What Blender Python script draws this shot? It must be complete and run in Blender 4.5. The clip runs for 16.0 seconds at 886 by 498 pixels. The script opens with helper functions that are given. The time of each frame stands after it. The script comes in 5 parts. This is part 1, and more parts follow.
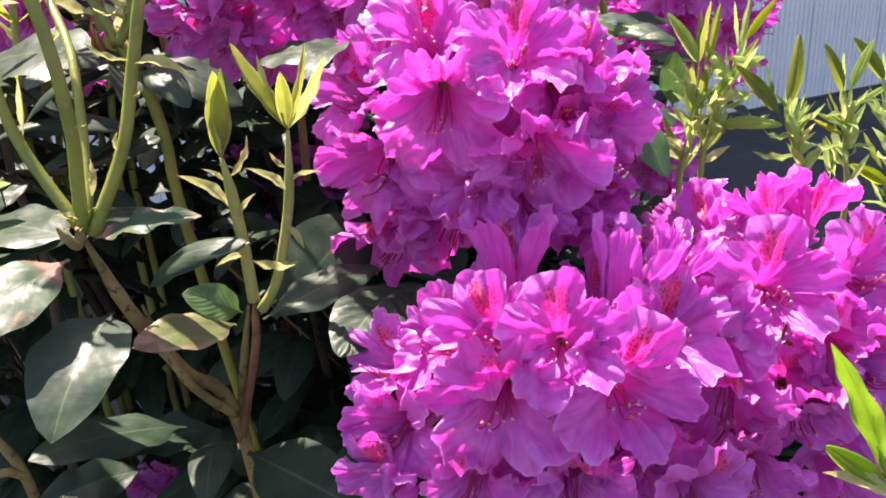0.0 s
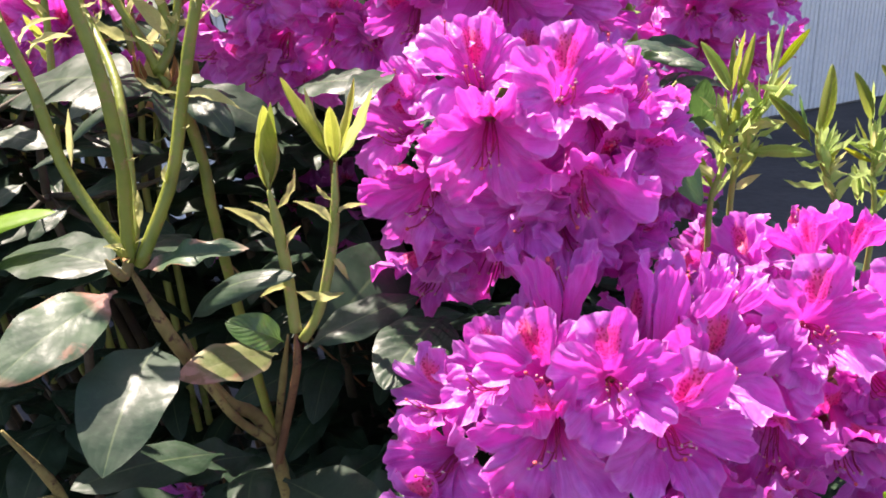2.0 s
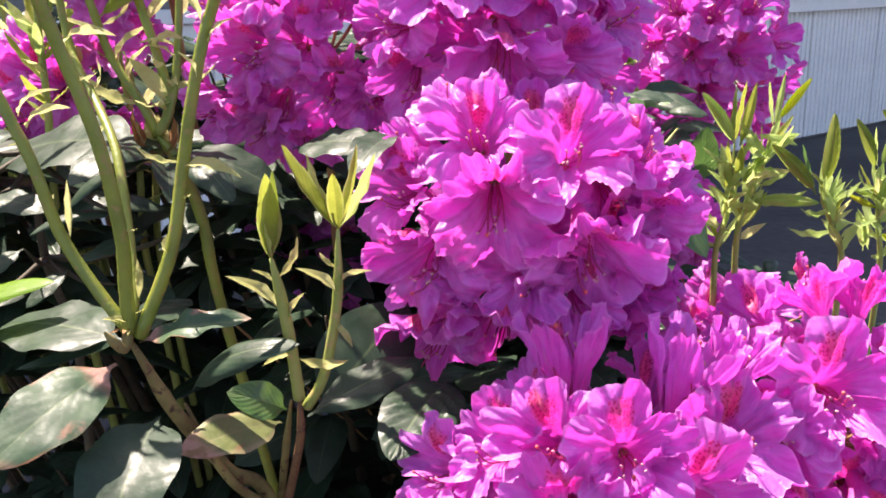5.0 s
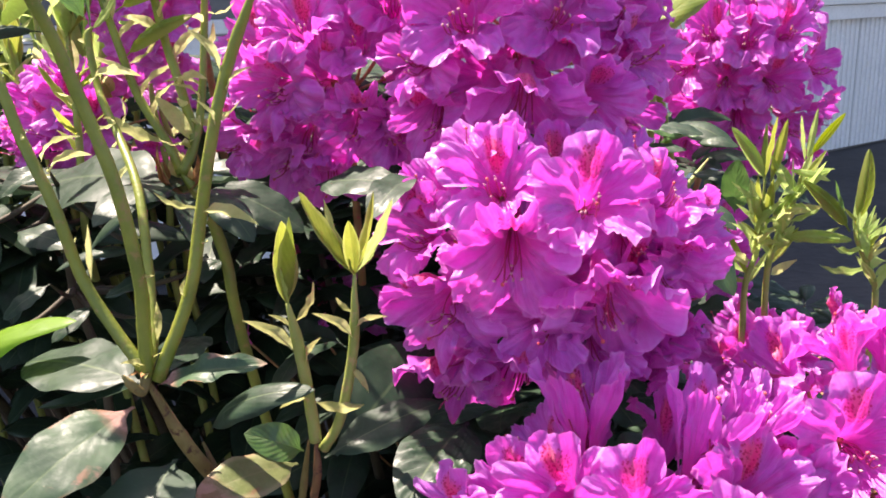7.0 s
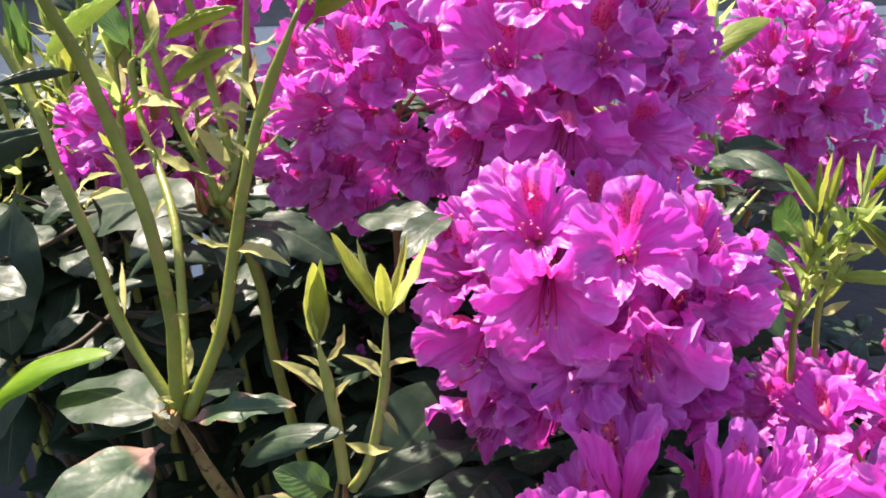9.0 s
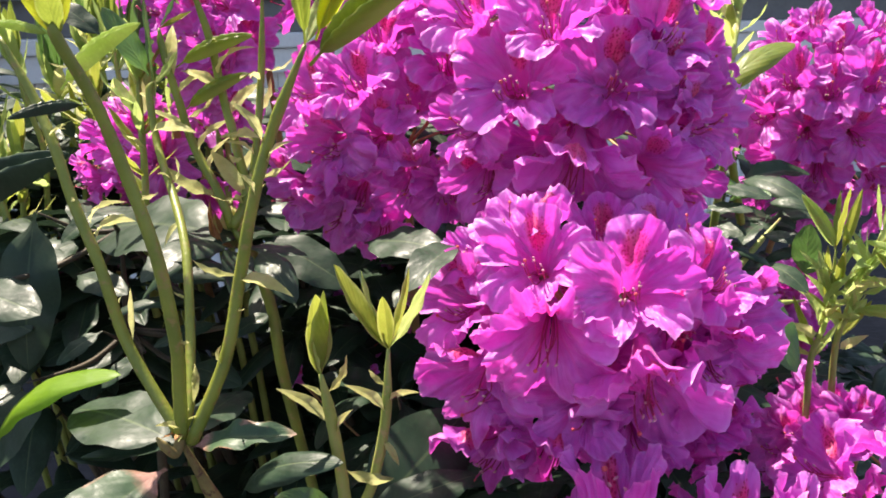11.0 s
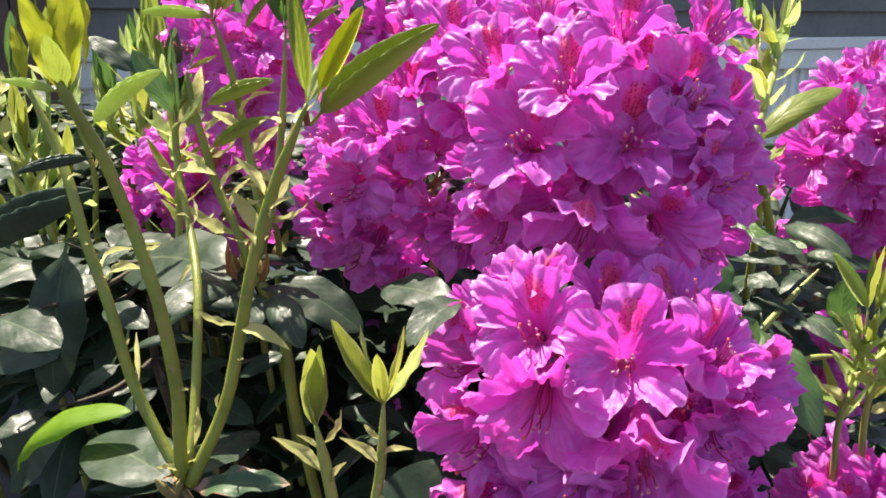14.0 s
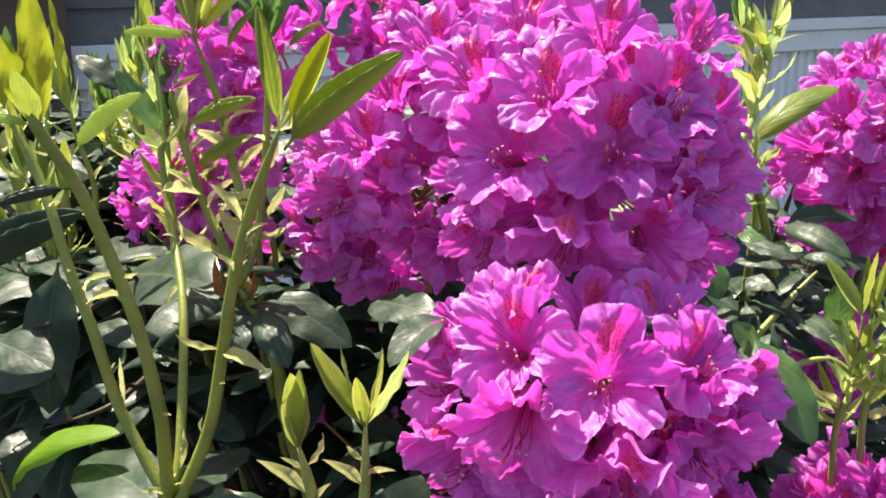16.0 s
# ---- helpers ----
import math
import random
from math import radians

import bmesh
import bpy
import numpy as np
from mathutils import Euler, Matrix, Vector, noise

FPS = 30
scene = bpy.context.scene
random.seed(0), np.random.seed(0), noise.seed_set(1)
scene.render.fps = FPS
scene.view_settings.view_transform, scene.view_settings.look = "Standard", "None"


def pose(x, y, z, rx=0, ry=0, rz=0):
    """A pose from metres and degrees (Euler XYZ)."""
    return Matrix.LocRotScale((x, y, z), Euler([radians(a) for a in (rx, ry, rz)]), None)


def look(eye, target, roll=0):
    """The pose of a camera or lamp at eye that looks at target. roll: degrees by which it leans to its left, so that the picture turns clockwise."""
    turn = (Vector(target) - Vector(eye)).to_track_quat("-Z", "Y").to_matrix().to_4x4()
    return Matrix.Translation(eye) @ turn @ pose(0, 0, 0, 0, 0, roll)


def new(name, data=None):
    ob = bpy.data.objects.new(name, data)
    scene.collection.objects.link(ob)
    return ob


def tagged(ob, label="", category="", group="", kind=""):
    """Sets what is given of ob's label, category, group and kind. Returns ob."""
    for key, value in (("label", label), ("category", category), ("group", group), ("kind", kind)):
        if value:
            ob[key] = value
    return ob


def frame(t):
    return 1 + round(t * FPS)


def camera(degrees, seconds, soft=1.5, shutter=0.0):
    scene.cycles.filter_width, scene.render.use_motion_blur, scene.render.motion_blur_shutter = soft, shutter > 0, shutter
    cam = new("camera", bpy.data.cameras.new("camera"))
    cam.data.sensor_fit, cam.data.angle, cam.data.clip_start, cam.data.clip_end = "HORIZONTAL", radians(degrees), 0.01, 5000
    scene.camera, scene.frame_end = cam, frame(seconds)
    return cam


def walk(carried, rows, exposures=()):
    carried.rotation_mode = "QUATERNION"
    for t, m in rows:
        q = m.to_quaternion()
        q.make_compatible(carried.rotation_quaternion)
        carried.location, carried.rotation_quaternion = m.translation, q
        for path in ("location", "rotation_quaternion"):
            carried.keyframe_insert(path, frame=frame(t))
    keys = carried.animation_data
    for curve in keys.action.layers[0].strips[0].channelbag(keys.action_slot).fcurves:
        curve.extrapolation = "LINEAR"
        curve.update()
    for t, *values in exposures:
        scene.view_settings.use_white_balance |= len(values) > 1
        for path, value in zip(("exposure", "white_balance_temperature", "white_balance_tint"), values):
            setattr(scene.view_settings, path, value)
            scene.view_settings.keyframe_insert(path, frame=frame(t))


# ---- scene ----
cam = camera(53.4, 16.0, soft=1.8)
METRES, EYE, TILT, LEAN, TURN = 0.19, 1.05, -18.4, 1.4, 0.0
ROWS = [
    (0.0, 0.0, 0.0, 0.0, -0.0, -0.0, 0.0),
    (0.5, -0.0322, 0.0012, 0.0228, -0.16, -0.12, -0.31),
    (1.0, -0.0668, 0.0002, 0.0415, -0.13, -0.32, -0.67),
    (1.5, -0.0976, -0.0034, 0.0593, -0.1, -0.2, -0.74),
    (2.0, -0.122, -0.0073, 0.0759, -0.02, 0.33, -0.56),
    (2.5, -0.1393, -0.0105, 0.0971, -0.16, 0.95, -0.44),
    (3.0, -0.1514, -0.0099, 0.1183, -0.61, 1.5, -0.21),
    (3.5, -0.1546, -0.0056, 0.1333, -0.7, 1.92, -0.05),
    (4.0, -0.1553, 0.0056, 0.1474, -0.54, 2.13, 0.14),
    (6.5, -0.0995, 0.0434, 0.2407, 1.25, 2.39, -0.21),
    (7.0, -0.0845, 0.0403, 0.282, 2.36, 2.56, -0.45),
    (7.5, -0.0721, 0.0494, 0.3175, 3.7, 2.82, -0.67),
    (8.0, -0.0669, 0.0684, 0.345, 4.44, 2.79, -0.96),
    (8.5, -0.0584, 0.0798, 0.366, 4.99, 2.75, -1.4),
    (9.0, -0.0449, 0.0837, 0.3866, 5.62, 2.74, -1.89),
    (11.5, 0.0589, 0.0816, 0.4896, 8.53, 2.95, -3.68),
    (12.0, 0.0883, 0.0836, 0.5133, 9.42, 3.03, -4.31),
    (12.5, 0.1209, 0.0905, 0.5407, 10.55, 2.83, -4.79),
    (13.0, 0.1507, 0.0913, 0.5696, 11.59, 2.79, -5.17),
    (13.5, 0.1778, 0.0985, 0.5961, 12.14, 2.91, -5.4),
    (14.0, 0.2024, 0.1099, 0.6179, 12.3, 2.83, -5.55),
    (14.5, 0.2232, 0.135, 0.6385, 12.16, 2.47, -5.38),
    (15.0, 0.2482, 0.1429, 0.6646, 12.03, 1.94, -4.87),
    (15.5, 0.2739, 0.1358, 0.6889, 12.67, 1.88, -4.53),
    (16.0, 0.2966, 0.1376, 0.7125, 13.62, 1.91, -4.49),
]
walk(cam, [(t, pose(0, 0, EYE, TILT, LEAN, TURN) @ pose(METRES * x, METRES * y, METRES * z, 90 + pitch, roll, yaw)) for t, x, y, z, yaw, pitch, roll in ROWS],
     exposures=[(0.0, 1.72, 6900, 22), (7.5, 1.68, 6950, 20), (12.0, 1.41, 7000, 14), (16.0, 1.44, 7000, 11)])

# ---- light: a high sun, open sky ----
SUN_WAY = Vector((-0.36, 0.30, 0.88)).normalized()      # towards the sun
SUN_HEIGHT = math.asin(SUN_WAY.z)
world = bpy.data.worlds.new("sky")
scene.world = world
world.use_nodes = True
wn, wl = world.node_tree.nodes, world.node_tree.links
sky = wn.new("ShaderNodeTexSky")
sky.sky_type, sky.sun_disc = "NISHITA", False
sky.sun_elevation = SUN_HEIGHT
sky.sun_rotation = math.atan2(SUN_WAY.x, SUN_WAY.y)
sky.ozone_density, sky.dust_density = 1.0, 1.5
wn["Background"].inputs["Strength"].default_value = 0.094
wl.new(sky.outputs["Color"], wn["Background"].inputs["Color"])
sun = new("sun", bpy.data.lights.new("sun", "SUN"))
sun.data.energy, sun.data.angle, sun.data.color = 5.0, radians(0.55), (1.0, 0.94, 0.83)
sun.matrix_world = look(SUN_WAY * 20, (0, 0, 0))


# ---- materials ----
class Nodes:
    """A small builder for one node material."""

    def __init__(self, name):
        self.mat = bpy.data.materials.new(name)
        self.mat.use_nodes = True
        self.tree = self.mat.node_tree
        self.bsdf = self.tree.nodes["Principled BSDF"]
        self.out = self.tree.nodes["Material Output"]

    def add(self, kind, **values):
        node = self.tree.nodes.new(kind)
        for key, value in values.items():
            node.inputs[key].default_value = value
        return node

    def link(self, a, b):
        self.tree.links.new(a, b)

    def noise(self, where, scale, detail=3.0, rough=0.55, distortion=0.0):
        node = self.add("ShaderNodeTexNoise", Scale=scale, Detail=detail, Roughness=rough, Distortion=distortion)
        self.link(where, node.inputs["Vector"])
        return node.outputs["Fac"]

    def ramp(self, fac, stops):
        node = self.tree.nodes.new("ShaderNodeValToRGB")
        while len(node.color_ramp.elements) < len(stops):
            node.color_ramp.elements.new(0.5)
        for element, (place, colour) in zip(node.color_ramp.elements, stops):
            element.position, element.color = place, (*colour, 1)
        self.link(fac, node.inputs["Fac"])
        return node.outputs["Color"]

    def math(self, op, a, b=0.0, clamp=False):
        node = self.tree.nodes.new("ShaderNodeMath")
        node.operation, node.use_clamp = op, clamp
        for socket, value in zip(node.inputs, (a, b)):
            if isinstance(value, (int, float)):
                socket.default_value = value
            else:
                self.link(value, socket)
        return node.outputs[0]

    def mix(self, fac, a, b, blend="MIX"):
        node = self.tree.nodes.new("ShaderNodeMix")
        node.data_type, node.blend_type = "RGBA", blend
        for socket, value in ((node.inputs[0], fac), (node.inputs[6], a), (node.inputs[7], b)):
            if isinstance(value, (int, float)):
                socket.default_value = value
            elif isinstance(value, tuple):
                socket.default_value = (*value, 1)
            else:
                self.link(value, socket)
        return node.outputs[2]

    def smooth(self, value, low, high):
        node = self.tree.nodes.new("ShaderNodeMapRange")
        node.interpolation_type = "SMOOTHSTEP"
        node.inputs["From Min"].default_value, node.inputs["From Max"].default_value = low, high
        self.link(value, node.inputs["Value"])
        return node.outputs["Result"]

    def bump(self, height, strength, distance):
        node = self.add("ShaderNodeBump", Strength=strength, Distance=distance)
        self.link(height, node.inputs["Height"])
        self.link(node.outputs["Normal"], self.bsdf.inputs["Normal"])
        return node.outputs["Normal"]

    def coords(self):
        """Object coordinates, the two surface coordinates, and one random number for each object."""
        tex = self.tree.nodes.new("ShaderNodeTexCoord")
        split = self.tree.nodes.new("ShaderNodeSeparateXYZ")
        self.link(tex.outputs["UV"], split.inputs[0])
        info = self.tree.nodes.new("ShaderNodeObjectInfo")
        return tex, split.outputs[0], split.outputs[1], info.outputs["Random"]

    def translucent(self, colour, share, normal=None):
        """Lets light through: a share of the surface scatters it to the far side."""
        leaf = self.tree.nodes.new("ShaderNodeBsdfTranslucent")
        self.link(colour, leaf.inputs["Color"])
        if normal:
            self.link(normal, leaf.inputs["Normal"])
        both = self.add("ShaderNodeMixShader", Fac=share)
        self.link(self.bsdf.outputs[0], both.inputs[1])
        self.link(leaf.outputs[0], both.inputs[2])
        self.link(both.outputs[0], self.out.inputs["Surface"])


def petal_material(name, blotched):
    m = Nodes(name)
    tex, u, v, rnd = m.coords()
    across = m.math("ABSOLUTE", m.math("SUBTRACT", u, 0.5))
    # fine veins fan out along the petal
    comb = m.tree.nodes.new("ShaderNodeCombineXYZ")
    m.link(m.math("MULTIPLY", u, 46.0), comb.inputs[0])
    m.link(m.math("MULTIPLY", v, 2.6), comb.inputs[1])
    m.link(m.math("MULTIPLY", rnd, 40.0), comb.inputs[2])
    vein = m.noise(comb.outputs[0], 1.0, 2.0, 0.5)
    shifted = m.tree.nodes.new("ShaderNodeVectorMath")
    shifted.operation = "ADD"
    m.link(tex.outputs["Object"], shifted.inputs[0])
    m.link(comb.outputs[0], shifted.inputs[1])
    mottle = m.noise(tex.outputs["Object"], 90.0, 3.0)
    colour = m.ramp(vein, [(0.25, (0.60, 0.090, 0.52)), (0.55, (0.72, 0.165, 0.69)), (0.8, (0.79, 0.245, 0.80))])
    colour = m.mix(m.smooth(mottle, 0.35, 0.75), colour, (0.79, 0.265, 0.81))
    # the throat is a stronger pink
    colour = m.mix(m.math("MULTIPLY", m.smooth(v, 0.62, 0.25), 0.55), colour, (0.62, 0.05, 0.33))
    rib = m.math("MULTIPLY", m.smooth(across, 0.035, 0.0), m.smooth(v, 1.0, 0.3))
    colour = m.mix(m.math("MULTIPLY", rib, 0.5), colour, (0.72, 0.10, 0.38))
    # the rim's backlit glint is put into the colour as a paler edge
    colour = m.mix(m.math("MULTIPLY", m.math("MAXIMUM", m.smooth(v, 0.955, 0.995), m.smooth(across, 0.475, 0.498)), 0.30), colour, (0.92, 0.60, 0.90))
    tint = m.mix(m.math("MULTIPLY", rnd, 0.35), colour, (0.60, 0.065, 0.58))
    colour = tint
    if blotched:
        spots = m.add("ShaderNodeTexVoronoi", Scale=560.0)
        m.link(tex.outputs["Object"], spots.inputs["Vector"])
        away = m.math("ADD", m.math("POWER", m.math("MULTIPLY", across, 4.0), 2.0),
                      m.math("POWER", m.math("MULTIPLY", m.math("SUBTRACT", v, 0.60), 3.5), 2.0))
        field = m.math("SUBTRACT", 1.0, away, True)
        wash = m.math("MULTIPLY", m.smooth(field, 0.0, 0.80), 0.80)
        colour = m.mix(wash, colour, (0.82, 0.075, 0.15))
        fleck = m.math("MULTIPLY", m.smooth(spots.outputs["Distance"], 0.46, 0.34), m.smooth(field, 0.02, 0.30))
        colour = m.mix(m.math("MULTIPLY", fleck, 0.9), colour, (0.42, 0.006, 0.025))
        ray_line = m.math("MULTIPLY", m.smooth(across, 0.030, 0.0), m.smooth(field, 0.0, 0.5))
        colour = m.mix(m.math("MULTIPLY", ray_line, 0.6), colour, (0.84, 0.20, 0.34))
    m.link(colour, m.bsdf.inputs["Base Color"])
    m.bsdf.inputs["Roughness"].default_value = 0.43
    m.bsdf.inputs["Specular IOR Level"].default_value = 0.50
    m.bsdf.inputs["Sheen Weight"].default_value, m.bsdf.inputs["Sheen Roughness"].default_value = 0.22, 0.35
    crepe = m.noise(tex.outputs["Object"], 260.0, 3.0, 0.6, 0.8)
    normal = m.bump(m.math("ADD", m.math("MULTIPLY", vein, 0.35), m.math("MULTIPLY", crepe, 1.0)), 0.6, 0.0011)
    m.translucent(m.mix(0.65, colour, (0.88, 0.030, 0.56)), 0.40, normal)
    return m.mat


def leaf_material(name, dark, light, rib_colour, share, rough, spotted=None, quilt=0.035, gloss=0.75, rim=None):
    m = Nodes(name)
    tex, u, v, rnd = m.coords()
    across = m.math("ABSOLUTE", m.math("SUBTRACT", u, 0.5))
    broad = m.noise(tex.outputs["Object"], 3.2, 4.0)
    fine = m.noise(tex.outputs["Object"], 38.0, 3.0)
    colour = m.mix(m.smooth(broad, 0.3, 0.72), dark, light)
    colour = m.mix(m.math("MULTIPLY", m.smooth(fine, 0.45, 0.8), 0.35), colour, tuple(min(1, c * 1.7) for c in light))
    # side veins run slantwise out of the midrib
    slant = m.math("SUBTRACT", m.math("MULTIPLY", v, 8.0), m.math("MULTIPLY", across, 6.5))
    cell = m.math("ABSOLUTE", m.math("SUBTRACT", m.math("FRACT", slant), 0.5))
    side = m.math("MULTIPLY", m.smooth(cell, 0.10, 0.0), 0.035)
    rib = m.math("MAXIMUM", m.smooth(across, 0.026, 0.008), side)
    colour = m.mix(m.math("MULTIPLY", rib, 0.55), colour, rib_colour)
    colour = m.mix(m.math("MULTIPLY", rnd, 0.4), colour, dark)
    if rim:
        edge = m.math("MULTIPLY", m.smooth(across, 0.34, 0.46), 0.75)
        colour = m.mix(edge, colour, rim)
    if spotted:
        rot = m.noise(tex.outputs["Object"], 2.3, 3.0, 0.5, 0.4)
        ragged = m.math("ADD", v, m.math("MULTIPLY", m.math("SUBTRACT", rot, 0.5), 0.45))
        ends = m.math("MAXIMUM", m.smooth(ragged, spotted[0], spotted[0] - 0.12), m.smooth(ragged, spotted[1], spotted[1] + 0.12))
        burnt = m.mix(m.smooth(m.noise(tex.outputs["Object"], 9.0, 4.0, 0.6, 0.6), 0.38, 0.62), (0.22, 0.10, 0.06), (0.44, 0.22, 0.18))
        colour = m.mix(m.math("MULTIPLY", ends, 0.85), colour, burnt)
        colour = m.mix(m.math("MULTIPLY", m.smooth(m.noise(tex.outputs["Object"], 5.0, 4.0, 0.6, 0.5), 0.58, 0.72), 0.7), colour, burnt)
        rim = m.math("MULTIPLY", m.smooth(across, 0.44, 0.49), m.smooth(rot, 0.50, 0.62))
        colour = m.mix(rim, colour, (0.24, 0.10, 0.05))
    m.link(colour, m.bsdf.inputs["Base Color"])
    dull = m.smooth(m.noise(tex.outputs["Object"], 7.0, 4.0, 0.6, 0.4), 0.42, 0.62)
    m.link(m.math("ADD", m.math("ADD", rough, -0.08), m.math("ADD", m.math("MULTIPLY", fine, 0.14), m.math("MULTIPLY", dull, 0.22))), m.bsdf.inputs["Roughness"])
    m.bsdf.inputs["Specular IOR Level"].default_value = gloss
    m.bsdf.inputs["Coat Weight"].default_value, m.bsdf.inputs["Coat Roughness"].default_value = 0.12 * gloss, 0.30
    height = m.math("SUBTRACT", m.math("MULTIPLY", m.smooth(cell, 0.0, 0.5), 0.8), m.math("MULTIPLY", m.smooth(across, 0.05, 0.0), 1.0))
    swell = m.noise(tex.outputs["Object"], 5.0, 2.0)
    height = m.math("ADD", m.math("MULTIPLY", height, 4.0 * quilt), m.math("MULTIPLY", swell, 0.55))
    normal = m.bump(m.math("ADD", height, m.math("MULTIPLY", fine, 0.09)), 1.0, 0.001)
    m.translucent(m.mix(0.6, colour, tuple(min(1, c * 2.2) for c in light)), share, normal)
    return m.mat


def stem_material(name, low, high, flaw, rough=0.5, share=0.0):
    m = Nodes(name)
    tex, u, v, rnd = m.coords()
    broad = m.noise(tex.outputs["Object"], 45.0, 4.0)
    fine = m.noise(tex.outputs["Object"], 420.0, 3.0)
    colour = m.mix(m.smooth(broad, 0.3, 0.7), low, high)
    colour = m.mix(m.smooth(m.noise(tex.outputs["Object"], 120.0, 5.0, 0.70), 0.55, 0.66), colour, flaw)
    m.link(colour, m.bsdf.inputs["Base Color"])
    m.bsdf.inputs["Roughness"].default_value = rough
    normal = m.bump(m.math("ADD", fine, broad), 0.35, 0.0012)
    if share:
        m.translucent(colour, share, normal)
    return m.mat


def plain_material(name, low, high, scale, rough, depth, metal=0.0):
    m = Nodes(name)
    tex = m.tree.nodes.new("ShaderNodeTexCoord")
    broad = m.noise(tex.outputs["Object"], scale, 5.0)
    fine = m.noise(tex.outputs["Object"], scale * 14, 3.0)
    colour = m.mix(m.smooth(broad, 0.3, 0.7), low, high)
    colour = m.mix(m.math("MULTIPLY", m.smooth(fine, 0.4, 0.75), 0.3), colour, tuple(c * 0.75 for c in low))
    m.link(colour, m.bsdf.inputs["Base Color"])
    m.link(m.math("ADD", rough, m.math("MULTIPLY", fine, 0.15)), m.bsdf.inputs["Roughness"])
    m.bump(m.math("ADD", fine, broad), 0.5, depth)
    return m.mat


PETAL = petal_material("petal_purple", False)
PETAL_TOP = petal_material("petal_blotched", True)
LEAF = leaf_material("leaf_dark", (0.014, 0.031, 0.017), (0.032, 0.059, 0.033), (0.11, 0.15, 0.07), 0.10, 0.40, None, 0.012, 0.27)
LEAF_MID = leaf_material("leaf_mid", (0.05, 0.12, 0.03), (0.10, 0.20, 0.045), (0.18, 0.26, 0.08), 0.32, 0.34)
LEAF_SPOTTED = leaf_material("leaf_blemished", (0.030, 0.060, 0.034), (0.06, 0.11, 0.05), (0.12, 0.17, 0.07), 0.15, 0.42, (0.26, 0.88), 0.012, 0.30)
LEAF_SCORCHED = leaf_material("leaf_scorched", (0.10, 0.13, 0.040), (0.24, 0.25, 0.11), (0.30, 0.28, 0.15), 0.22, 0.42, (-0.3, 0.72), 0.012, 0.35, (0.34, 0.30, 0.16))
LEAF_YOUNG = leaf_material("leaf_young", (0.15, 0.19, 0.028), (0.26, 0.29, 0.045), (0.36, 0.36, 0.10), 0.44, 0.50, None, 0.02, 0.3, (0.50, 0.50, 0.20))
LEAF_FRESH = leaf_material("leaf_fresh", (0.11, 0.165, 0.022), (0.20, 0.25, 0.035), (0.24, 0.30, 0.06), 0.40, 0.40, None, 0.03, 0.45, (0.30, 0.34, 0.10))
# young leaf with the yellow of sun behind it put into its colour
LEAF_GLOW = leaf_material("leaf_backlit", (0.24, 0.29, 0.020), (0.33, 0.37, 0.026), (0.20, 0.25, 0.03), 0.58, 0.55, None, 0.012, 0.2)
# brighter copy of the fresh leaf, sunlight through it put into the colour
LEAF_LIME = leaf_material("leaf_lime", (0.14, 0.27, 0.014), (0.20, 0.35, 0.018), (0.24, 0.36, 0.04), 0.50, 0.42, None, 0.01, 0.4)
LEAF_PALE = leaf_material("leaf_felted", (0.19, 0.29, 0.060), (0.37, 0.46, 0.15), (0.50, 0.58, 0.25), 0.44, 0.62, None, 0.02, 0.3)
BRACT = leaf_material("bract_straw", (0.35, 0.35, 0.11), (0.53, 0.52, 0.21), (0.5, 0.42, 0.2), 0.42, 0.60, None, 0.02, 0.3)
STEM = stem_material("stem_green", (0.14, 0.18, 0.024), (0.23, 0.26, 0.036), (0.26, 0.20, 0.06), 0.45)
STEM_PALE = stem_material("stem_pale", (0.21, 0.26, 0.05), (0.31, 0.35, 0.09), (0.40, 0.30, 0.12), 0.55)
BARK = stem_material("bark_brown", (0.13, 0.095, 0.030), (0.27, 0.22, 0.07), (0.075, 0.030, 0.016), 0.7)
# copy of the brown bark with the shrub's inner shade put into its colour
BARK_SHADED = stem_material("bark_shaded", (0.035, 0.026, 0.016), (0.07, 0.055, 0.03), (0.03, 0.02, 0.012), 0.75)
BARK_RED = stem_material("bark_reddish", (0.13, 0.06, 0.030), (0.22, 0.11, 0.045), (0.07, 0.03, 0.02), 0.65)
SCALE_BROWN = stem_material("bud_scale", (0.28, 0.12, 0.04), (0.44, 0.22, 0.08), (0.10, 0.04, 0.02), 0.7, 0.15)
PEDICEL = stem_material("pedicel", (0.26, 0.13, 0.06), (0.36, 0.24, 0.09), (0.42, 0.08, 0.08), 0.55)
FILAMENT = stem_material("filament_pink", (0.42, 0.03, 0.14), (0.58, 0.07, 0.26), (0.60, 0.10, 0.30), 0.45, 0.25)
ANTHER = plain_material("anther_cream", (0.55, 0.24, 0.32), (0.72, 0.45, 0.42), 300.0, 0.6, 0.0004)
STIGMA = plain_material("stigma_red", (0.55, 0.05, 0.08), (0.70, 0.12, 0.12), 300.0, 0.45, 0.0004)
SKIRT = plain_material("skirting_white", (0.78, 0.79, 0.80), (0.86, 0.86, 0.86), 3.0, 0.42, 0.001)
TRIM = plain_material("trim_white", (0.74, 0.75, 0.76), (0.82, 0.82, 0.82), 4.0, 0.40, 0.001)
SIDING = plain_material("siding_grey", (0.12, 0.115, 0.115), (0.17, 0.165, 0.16), 2.5, 0.6, 0.002)
SCREEN = plain_material("screen_brown", (0.075, 0.045, 0.038), (0.12, 0.075, 0.06), 6.0, 0.75, 0.002)
ROOF = plain_material("roof_grey", (0.06, 0.06, 0.06), (0.10, 0.10, 0.10), 5.0, 0.85, 0.004)
SOIL = plain_material("ground_dark", (0.035, 0.033, 0.036), (0.065, 0.060, 0.060), 1.6, 0.85, 0.012)


